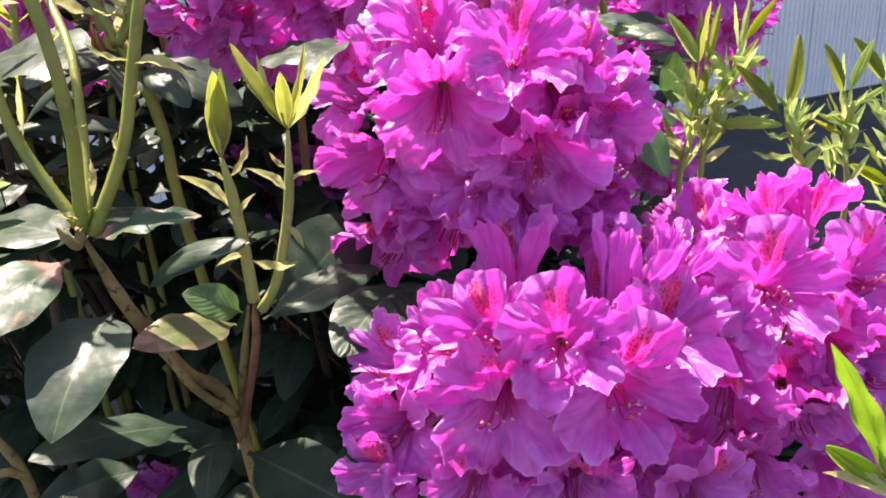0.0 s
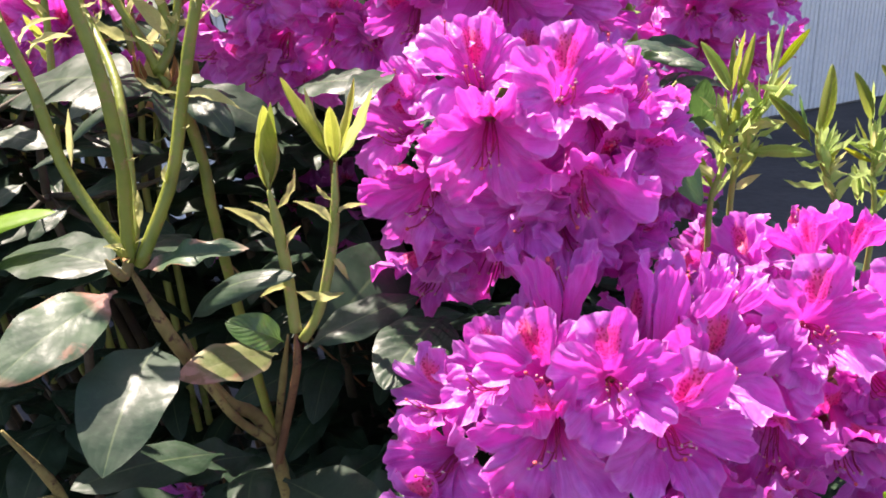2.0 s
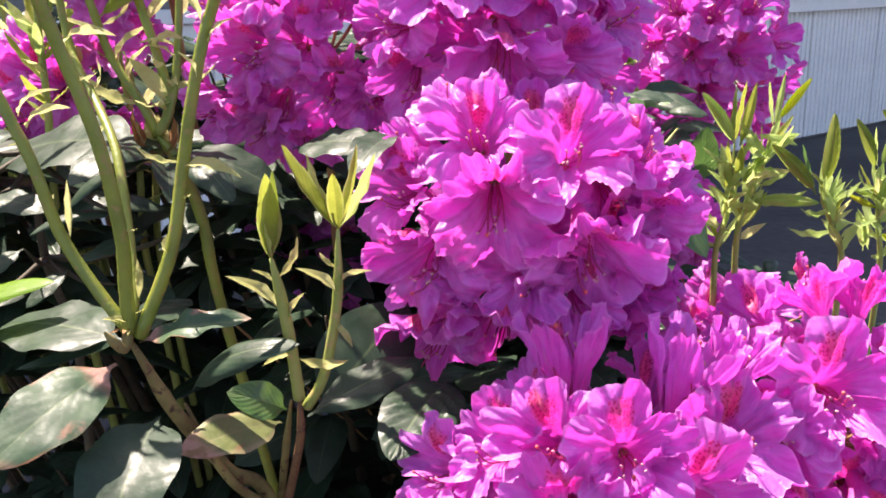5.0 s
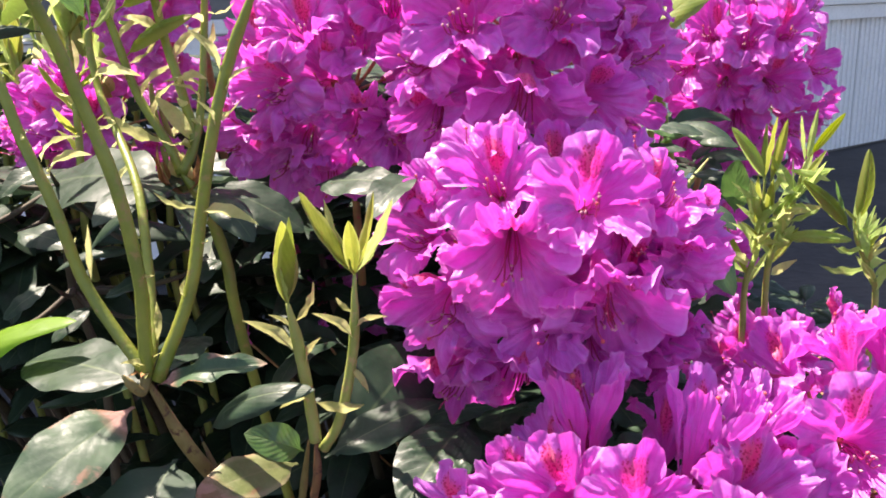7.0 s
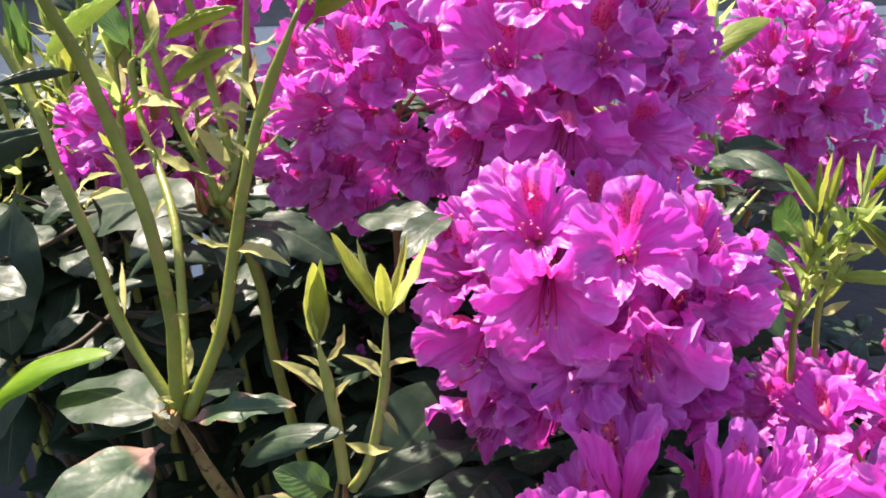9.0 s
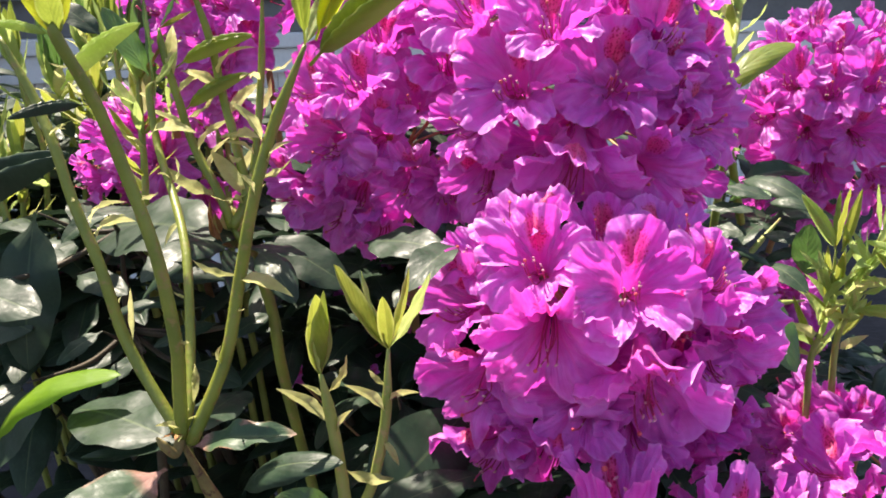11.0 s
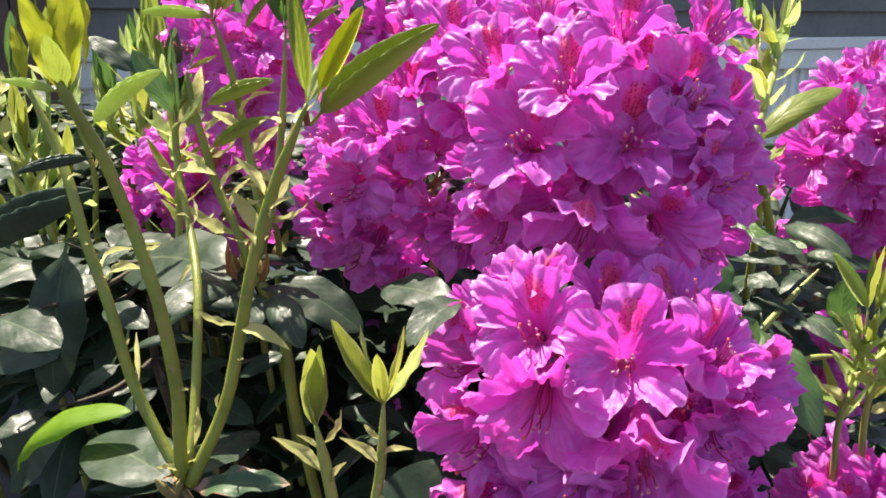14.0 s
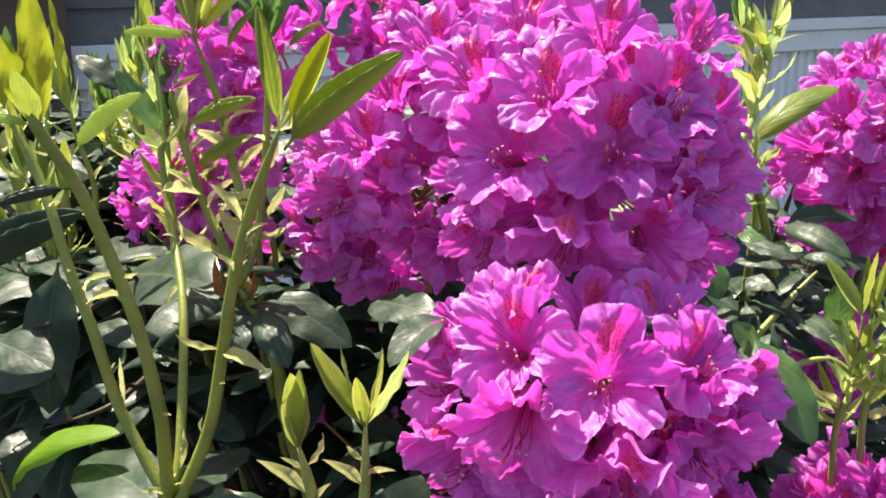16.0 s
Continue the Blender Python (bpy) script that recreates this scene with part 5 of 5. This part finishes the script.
bracts(pale, [(0.267, 0.642, 0.882), (0.260, 0.642, 0.905), (0.251, 0.642, 0.923), (0.247, 0.642, 0.933)], (0.12, 0.22, 0.3, 0.38, 0.45, 0.52, 0.6, 0.68, 0.76, 0.84), random.Random(1453), 0.034, LEAF_PALE)
clothe(pale, [(0.267, 0.642, 0.882), (0.260, 0.642, 0.905), (0.251, 0.642, 0.923), (0.247, 0.642, 0.933)], 1303, 5, 0.030)
leaf_bud(pale, (0.251, 0.642, 0.923), (0, 0, 1), 0.044, random.Random(1453), 4, LEAF_PALE, "slim", 0.55)
leaf_bud(pale, (0.260, 0.642, 0.905), (0, 0, 1), 0.040, random.Random(1453), 3, BRACT, "bract", 0.8)
for foot, tip, shape, mat, up, wide in (
    ((0.248, 0.642, 0.936), (0.250, 0.637, 0.992), "rolled", LEAF_FRESH, (0.3, -0.7, 0.4), 1.05),
    ((0.244, 0.642, 0.932), (0.205, 0.632, 0.972), "rolled", LEAF_FRESH, (0.5, -0.7, 0.4), 1),
    ((0.243, 0.642, 0.934), (0.226, 0.630, 0.972), "slim", LEAF_MID, (0.4, -0.7, 0.4), 0.8),
    ((0.250, 0.642, 0.934), (0.254, 0.632, 0.914), "bract", LEAF_PALE, (0, -0.7, 0.4), 1.4),
    ((0.259, 0.642, 0.912), (0.269, 0.636, 0.922), "bract", BRACT, (0, -0.7, 0.4), 1),
    ((0.266, 0.642, 0.892), (0.252, 0.636, 0.911), "rolled", BRACT, (0, -0.7, 0.4), 1.5)):
    leaf(pale, foot, tip, shape, mat, up, wide * (1.15 if shape == "slim" else 1.05))
pale = thing("young_sprig", (0.326, 0.700, 0.857), "young sprig with paired upright leaves", "shoot", "young sprigs of the shrub")
stem(pale, [Vector((0.326, 0.700, 0.857)) + Vector((0.010, 0.05, -0.30)), Vector((0.326, 0.700, 0.857)) + Vector((0.004, 0.012, -0.08)), (0.326, 0.700, 0.857), (0.321, 0.700, 0.892), (0.318, 0.700, 0.916), (0.315, 0.700, 0.937)], 0.0028, 0.0016, STEM_PALE)
bracts(pale, [(0.326, 0.700, 0.857), (0.321, 0.700, 0.892), (0.318, 0.700, 0.916), (0.315, 0.700, 0.937)], (0.12, 0.22, 0.3, 0.38, 0.45, 0.52, 0.6, 0.68, 0.76, 0.84), random.Random(1526), 0.034, LEAF_PALE)
clothe(pale, [(0.326, 0.700, 0.857), (0.321, 0.700, 0.892), (0.318, 0.700, 0.916), (0.315, 0.700, 0.937)], 1304, 6, 0.032)
leaf_bud(pale, (0.318, 0.700, 0.916), (0, 0, 1), 0.044, random.Random(1526), 4, LEAF_PALE, "slim", 0.55)
leaf_bud(pale, (0.321, 0.700, 0.892), (0, 0, 1), 0.040, random.Random(1526), 3, BRACT, "bract", 0.8)
for foot, tip, shape, mat, up, wide in (
    ((0.314, 0.700, 0.936), (0.293, 0.695, 0.979), "rolled", LEAF_FRESH, (0.5, -0.7, 0.4), 1.15),
    ((0.315, 0.700, 0.940), (0.306, 0.690, 0.973), "slim", LEAF_PALE, (0.3, -0.7, 0.4), 0.8),
    ((0.318, 0.700, 0.938), (0.329, 0.692, 0.981), "rolled", LEAF_PALE, (-0.5, -0.7, 0.4), 1.1),
    ((0.319, 0.700, 0.906), (0.288, 0.690, 0.921), "slim", LEAF_GLOW, (0.3, -0.7, 0.4), 1),
    ((0.318, 0.700, 0.912), (0.295, 0.700, 0.924), "rolled", LEAF_PALE, (0.3, -0.7, 0.4), 0.9),
    ((0.318, 0.700, 0.903), (0.318, 0.688, 0.935), "rolled", LEAF_PALE, (-0.2, -0.7, 0.4), 1.2),
    ((0.311, 0.700, 0.871), (0.298, 0.690, 0.906), "rolled", LEAF_PALE, (0.2, -0.7, 0.4), 1.1),
    ((0.315, 0.700, 0.872), (0.301, 0.686, 0.904), "narrow", LEAF_PALE, (0.2, -0.7, 0.4), 1.3),
    ((0.322, 0.700, 0.883), (0.309, 0.690, 0.899), "bract", LEAF_PALE, (0.2, -0.7, 0.4), 1.3),
    ((0.323, 0.700, 0.889), (0.324, 0.690, 0.900), "bract", LEAF_PALE, (0.2, -0.7, 0.4), 1.3),
    ((0.316, 0.700, 0.916), (0.309, 0.684, 0.935), "rolled", BRACT, (0.1, -0.7, 0.4), 1.5)):
    leaf(pale, foot, tip, shape, mat, up, wide * (1.15 if shape == "slim" else 1.05))
pale = thing("young_sprig", (0.405, 0.765, 0.805), "young sprig with spreading glowing leaves", "shoot", "young sprigs of the shrub")
stem(pale, [Vector((0.405, 0.765, 0.805)) + Vector((0.010, 0.05, -0.30)), Vector((0.405, 0.765, 0.805)) + Vector((0.004, 0.012, -0.08)), (0.405, 0.765, 0.805), (0.394, 0.765, 0.853), (0.387, 0.765, 0.899), (0.380, 0.765, 0.936)], 0.0028, 0.0016, STEM_PALE)
bracts(pale, [(0.405, 0.765, 0.805), (0.394, 0.765, 0.853), (0.387, 0.765, 0.899), (0.380, 0.765, 0.936)], (0.12, 0.22, 0.3, 0.38, 0.45, 0.52, 0.6, 0.68, 0.76, 0.84), random.Random(1613), 0.034, LEAF_PALE)
clothe(pale, [(0.405, 0.765, 0.805), (0.394, 0.765, 0.853), (0.387, 0.765, 0.899), (0.380, 0.765, 0.936)], 1305, 6, 0.036)
leaf_bud(pale, (0.387, 0.765, 0.899), (0, 0, 1), 0.044, random.Random(1613), 4, LEAF_PALE, "slim", 0.55)
leaf_bud(pale, (0.394, 0.765, 0.853), (0, 0, 1), 0.040, random.Random(1613), 3, BRACT, "bract", 0.8)
for foot, tip, shape, mat, up, wide in (
    ((0.379, 0.765, 0.935), (0.342, 0.755, 0.977), "rolled", LEAF_FRESH, (0.4, -0.7, 0.4), 1.1),
    ((0.381, 0.765, 0.934), (0.370, 0.760, 0.965), "slim", LEAF_PALE, (0.2, -0.7, 0.4), 0.8),
    ((0.381, 0.765, 0.935), (0.353, 0.755, 0.921), "rolled", LEAF_PALE, (0, -0.7, 0.4), 1.1),
    ((0.383, 0.765, 0.921), (0.394, 0.757, 0.954), "rolled", LEAF_PALE, (-0.4, -0.7, 0.4), 1.1),
    ((0.393, 0.765, 0.845), (0.348, 0.745, 0.871), "rolled", LEAF_GLOW, (0.2, -0.7, 0.4), 1.1),
    ((0.386, 0.765, 0.861), (0.359, 0.753, 0.897), "slim", LEAF_FRESH, (0.3, -0.7, 0.4), 1),
    ((0.388, 0.765, 0.885), (0.364, 0.755, 0.915), "bract", LEAF_PALE, (0.2, -0.7, 0.4), 1.3),
    ((0.388, 0.765, 0.885), (0.395, 0.755, 0.907), "slim", LEAF_PALE, (-0.2, -0.7, 0.4), 1),
    ((0.391, 0.765, 0.829), (0.371, 0.755, 0.856), "slim", LEAF_PALE, (0.3, -0.7, 0.4), 1)):
    leaf(pale, foot, tip, shape, mat, up, wide * (1.15 if shape == "slim" else 1.05))
near = thing("young_sprig", (0.193, 0.305, 0.817), "green sprig with one long upright leaf beside the flowers", "shoot", "young sprigs of the shrub")
stem(near, [Vector((0.193, 0.305, 0.817)) + Vector((0.02, 0.05, -0.25)), (0.193, 0.305, 0.817), (0.178, 0.300, 0.838), (0.170, 0.299, 0.848)], 0.0030, 0.0018, STEM)
leaf(near, (0.171, 0.299, 0.848), (0.139, 0.296, 0.912), "young", LEAF_LIME, (-0.8, -0.6, 0.1), 0.62)
leaf(near, (0.171, 0.299, 0.848), (0.162, 0.305, 0.885), "young", LEAF_FRESH, (0.8, -0.6, 0.1), 0.6)
leaf(near, (0.170, 0.299, 0.847), (0.140, 0.292, 0.871), "rolled", LEAF_LIME, (-0.2, -0.7, 0.6), 1.5)
leaf(near, (0.169, 0.298, 0.844), (0.139, 0.290, 0.861), "bract", BRACT, (0, -0.6, 0.7), 1.0)
leaf(near, (0.175, 0.299, 0.840), (0.145, 0.288, 0.845), "young", LEAF_YOUNG, (0, -0.6, 0.7), 0.7)
sprig([(0.100, 0.640, 1.078), (0.117, 0.700, 1.111), (0.127, 0.740, 1.151), (0.131, 0.760, 1.182)], 27, 0.045, "tall bare sprig against the house wall", 1, None, 0.45, (-0.12, 0.06, -0.16))
sprig([(0.123, 0.880, 1.083), (0.124, 0.885, 1.111), (0.120, 0.885, 1.131)], 28, 0.05, "young sprig with upright narrow leaves", 1, LEAF_MID, 0.8, (-0.10, 0.06, -0.16))
broad = thing("leafy_branch", (0.142, 0.760, 0.960), "branch with one broad bright green leaf", "branch")
stem(broad, [(0.142, 0.760, 0.960), (0.127, 0.740, 1.017), (0.111, 0.720, 1.064)], 0.0034, 0.0030, STEM, "branch")
leaf(broad, (0.117, 0.780, 1.055), (0.184, 0.815, 1.099), "arched", LEAF_FRESH, (-0.3, -0.7, 0.7), 0.95)
stem(broad, [(0.123, 0.720, 0.917), (0.147, 0.740, 0.941), (0.172, 0.760, 0.965)], 0.0028, 0.0022, STEM_PALE, "twig")
stem(broad, [(0.143, 0.720, 0.895), (0.169, 0.740, 0.899), (0.194, 0.750, 0.900)], 0.0028, 0.0022, STEM_PALE, "twig")
leaf(broad, (0.110, 0.690, 1.003), (0.145, 0.670, 0.999), "flat", LEAF, (0.1, -0.5, 0.9), 0.9)
leaf(broad, (0.116, 0.640, 0.956), (0.154, 0.600, 0.899), "flat", LEAF_MID, (0.4, -0.8, 0.4), 1.0)
leaf(broad, (0.185, 0.720, 0.928), (0.180, 0.700, 0.975), "flat", LEAF_MID, (-0.5, -0.8, 0.3), 1.1)
leaf(broad, (0.156, 0.740, 0.981), (0.185, 0.720, 0.981), "arched", LEAF, (0, -0.6, 0.8), 1.2)
leaf_whorl(broad, (0.120, 0.745, 0.945), random.Random(31), 5, 0.06, -0.2)
leaf(broad, (0.105, 0.740, 1.004), (0.135, 0.720, 0.990), "flat", LEAF_MID, (0.1, -0.6, 0.8), 1.0)
leaf(broad, (0.105, 0.730, 0.979), (0.143, 0.710, 0.981), "flat", LEAF, (0, -0.5, 0.9), 0.7)
leaf(broad, (0.131, 0.760, 0.977), (0.155, 0.720, 0.991), "arched", LEAF_MID, (0, -0.6, 0.8), 1.0)
leaf(broad, (0.097, 0.720, 0.985), (0.094, 0.700, 0.953), "flat", LEAF_MID, (0.2, -0.9, 0.3), 1.25)
leaf(broad, (0.153, 0.740, 0.956), (0.184, 0.720, 0.955), "flat", LEAF, (0, -0.6, 0.9), 0.9)
leaf(broad, (0.112, 0.750, 1.013), (0.133, 0.730, 1.024), "arched", LEAF_PALE, (0, -0.6, 0.9), 0.8)
leaf(broad, (0.105, 0.750, 1.030), (0.131, 0.740, 1.034), "flat", LEAF_MID, (0, -0.5, 0.9), 0.8)
leaf(broad, (0.120, 0.760, 0.957), (0.143, 0.740, 0.955), "flat", LEAF, (0, -0.6, 0.8), 1.3)
leaf(broad, (0.068, 0.700, 0.955), (0.096, 0.680, 0.946), "flat", LEAF_MID, (0, -0.6, 0.8), 1.2)
leaf(broad, (0.130, 0.700, 0.915), (0.107, 0.680, 0.947), "flat", LEAF_MID, (0.1, -0.7, 0.7), 1.2)
for n, top in enumerate(((0.171, 0.820, 0.947), (0.162, 0.800, 0.912))):
    leaf_whorl(broad, top, random.Random(60 + n), 6, 0.06, 0.1)
sprig([(0.125, 0.760, 1.003), (0.123, 0.760, 1.033), (0.121, 0.760, 1.057)], 33, 0.030, "small pale sprig between the flower heads", 1, LEAF_PALE, 0.6, (0.0, 0.05, -0.10))

# ---- a side branch with separate leaves between the tall shoots ----
side = thing("leafy_branch", (-0.310, 0.620, 0.642), "side branch with smooth dark oval leaves catching the sun", "branch", "leafy branches of the shrub")
SIDE = [(-0.310, 0.620, 0.642), (-0.286, 0.590, 0.837), (-0.294, 0.580, 0.918), (-0.293, 0.580, 0.989)]
stem(side, SIDE, 0.0040, 0.0024, BARK_SHADED, "branch")
stem(side, [(-0.293, 0.580, 0.989), (-0.324, 0.545, 0.972), (-0.354, 0.500, 0.971)], 0.0022, 0.0014, BARK_SHADED, "twig", "", 6)
leaf(side, (-0.354, 0.500, 0.971), (-0.292, 0.480, 0.964), "flat", LEAF, (0.1, -0.5, 0.9), 1.2)
stem(side, [(-0.293, 0.580, 0.989), (-0.257, 0.560, 0.965), (-0.220, 0.530, 0.957)], 0.0022, 0.0014, BARK_SHADED, "twig", "", 6)
leaf(side, (-0.220, 0.530, 0.957), (-0.268, 0.510, 0.952), "arched", LEAF, (0, -0.3, 1), 0.7)
stem(side, [(-0.294, 0.580, 0.918), (-0.250, 0.560, 0.923), (-0.206, 0.530, 0.945)], 0.0022, 0.0014, BARK_SHADED, "twig", "", 6)
leaf(side, (-0.206, 0.530, 0.945), (-0.241, 0.510, 0.935), "flat", LEAF, (0, -0.45, 0.9), 0.8)
stem(side, [(-0.294, 0.580, 0.918), (-0.235, 0.565, 0.925), (-0.175, 0.540, 0.949)], 0.0022, 0.0014, BARK_SHADED, "twig", "", 6)
leaf(side, (-0.175, 0.540, 0.949), (-0.198, 0.520, 0.938), "flat", LEAF, (0.1, -0.5, 0.9), 1.0)
stem(side, [(-0.294, 0.580, 0.918), (-0.283, 0.550, 0.923), (-0.273, 0.510, 0.944)], 0.0022, 0.0014, BARK_SHADED, "twig", "", 6)
leaf(side, (-0.273, 0.510, 0.944), (-0.293, 0.490, 0.929), "flat", LEAF, (0, -0.5, 0.9), 1.0)
stem(side, [(-0.293, 0.580, 0.989), (-0.291, 0.575, 0.989), (-0.289, 0.560, 1.005)], 0.0022, 0.0014, BARK_SHADED, "twig", "", 6)
leaf(side, (-0.289, 0.560, 1.005), (-0.312, 0.540, 0.990), "cupped", LEAF, (0, -0.5, 0.9), 1.2)
stem(side, [(-0.293, 0.580, 0.989), (-0.248, 0.580, 0.981), (-0.203, 0.570, 0.989)], 0.0022, 0.0014, BARK_SHADED, "twig", "", 6)
leaf(side, (-0.203, 0.570, 0.989), (-0.240, 0.550, 0.978), "flat", LEAF, (0, -0.4, 0.9), 0.9)
stem(side, [(-0.293, 0.580, 0.989), (-0.313, 0.570, 0.991), (-0.333, 0.550, 1.008)], 0.0022, 0.0014, BARK_SHADED, "twig", "", 6)
leaf(side, (-0.333, 0.550, 1.008), (-0.333, 0.520, 0.911), "flat", LEAF, (0.1, -1.0, 0.15), 1.0)
stem(side, [(-0.293, 0.580, 0.989), (-0.302, 0.570, 0.969), (-0.311, 0.550, 0.966)], 0.0022, 0.0014, BARK_SHADED, "twig", "", 6)
leaf(side, (-0.311, 0.550, 0.966), (-0.265, 0.530, 0.961), "flat", LEAF, (0, -0.5, 0.9), 1.0)
stem(side, [(-0.294, 0.580, 0.918), (-0.273, 0.555, 0.914), (-0.253, 0.520, 0.927)], 0.0022, 0.0014, BARK_SHADED, "twig", "", 6)
leaf(side, (-0.253, 0.520, 0.927), (-0.272, 0.500, 0.911), "flat", LEAF, (0, -0.5, 0.9), 1.0)
stem(side, [(-0.294, 0.580, 0.918), (-0.264, 0.565, 0.906), (-0.234, 0.540, 0.911)], 0.0022, 0.0014, BARK_SHADED, "twig", "", 6)
leaf(side, (-0.234, 0.540, 0.911), (-0.191, 0.520, 0.908), "flat", LEAF, (0, -0.6, 0.8), 1.0)
stem(side, [(-0.294, 0.580, 0.918), (-0.307, 0.545, 0.907), (-0.321, 0.500, 0.912)], 0.0022, 0.0014, BARK_SHADED, "twig", "", 6)
leaf(side, (-0.321, 0.500, 0.912), (-0.339, 0.470, 0.904), "flat", LEAF, (0, -0.5, 0.9), 1.1)

# ---- the inside of the shrub: dark leaves on branches ----
def leafy_branch(top, seed, count=8, size=0.085, label="branch with dark glossy oval leaves", mat=None):
    rng = random.Random(seed)
    top = Vector(top)
    foot = Vector((top.x * 0.5, 1.0 + 0.25 * (top.y - 0.75), 0.0))
    ob = thing("leafy_branch", foot, label, "branch", "leafy branches of the shrub")
    stem(ob, [foot, Vector((top.x * 0.9, top.y + 0.10, top.z - 0.22)), top], 0.007, 0.0028, BARK_SHADED, "branch", "", 7)
    leaf_whorl(ob, top, rng, count, size, 0.05, mat=mat)
    leaf_whorl(ob, top + Vector((0, 0.01, -0.035)), rng, count, size * 1.05, -0.1, mat=mat)
    leaf_whorl(ob, top + Vector((0, 0.02, -0.09)), rng, count, size * 1.05, -0.2, mat=mat)
    return ob


spread = random.Random(41)
for n in range(92):
    x, y = spread.uniform(-0.80, 0.40), 0.56 + 0.55 * spread.random()
    z = 0.83 + spread.uniform(-0.06, 0.06) + 0.12 * min(1.0, (y - 0.52) / 0.4) - (0.24 if x > 0.12 else 0.10 if x > 0.04 else 0.0) + (0.05 if x < -0.15 else 0.0)
    leafy_branch((x, y, z), 500 + n, 6)
for n in range(34):
    leafy_branch((spread.uniform(-0.55, 0.32), spread.uniform(0.55, 0.78), spread.uniform(0.60, 0.76)), 700 + n, 6)
for n in range(24):
    x, y = spread.uniform(-0.72, -0.24), spread.uniform(0.60, 0.80)
    z = 0.97 + spread.uniform(-0.05, 0.05)
    sprig([(x, y, z - 0.08), (x + 0.005, y, z), (x + 0.01 * math.sin(n), y, z + 0.05), (x + 0.012 * math.sin(n), y, z + 0.08)], 800 + n, 0.043, "young sprig with pale curled leaves", n % 2, (LEAF_FRESH, LEAF_MID, LEAF_YOUNG)[n % 3], 1.0, (0.01, 0.05, -0.30), "spear")
for n in range(12):
    leafy_branch((spread.uniform(-0.80, -0.36), spread.uniform(0.86, 1.05), spread.uniform(0.98, 1.06)), 850 + n, 6)
for n in range(8):
    leafy_branch((spread.uniform(0.04, 0.20), spread.uniform(0.72, 0.98), spread.uniform(0.72, 0.84)), 870 + n, 5, 0.09)
for n in range(12):
    x, y = spread.uniform(-0.70, -0.34), spread.uniform(0.80, 0.98)
    z = 1.04 + spread.uniform(-0.04, 0.03)
    sprig([(x, y, z - 0.08), (x + 0.004, y, z - 0.02), (x + 0.01 * math.cos(n), y, z + 0.03), (x + 0.014 * math.cos(n), y, z + 0.06)], 900 + n, 0.047, "young sprig with pale curled leaves", n % 2, (LEAF_FRESH, LEAF_MID)[n % 2], 1.0, (0.01, 0.05, -0.30), "spear")
for n in range(11):
    leafy_branch((-0.36 + 0.034 * n, spread.uniform(0.78, 0.95), spread.uniform(0.70, 0.86)), 930 + n, 6, 0.10)
for n, top in enumerate(((-0.09, 0.745, 1.01), (0.045, 0.730, 1.00), (0.15, 0.84, 0.98), (0.20, 1.08, 1.00), (-0.02, 0.72, 1.06), (0.30, 1.08, 0.97), (-0.13, 0.73, 1.045))):
    leafy_branch(top, 960 + n, 5, 0.075)
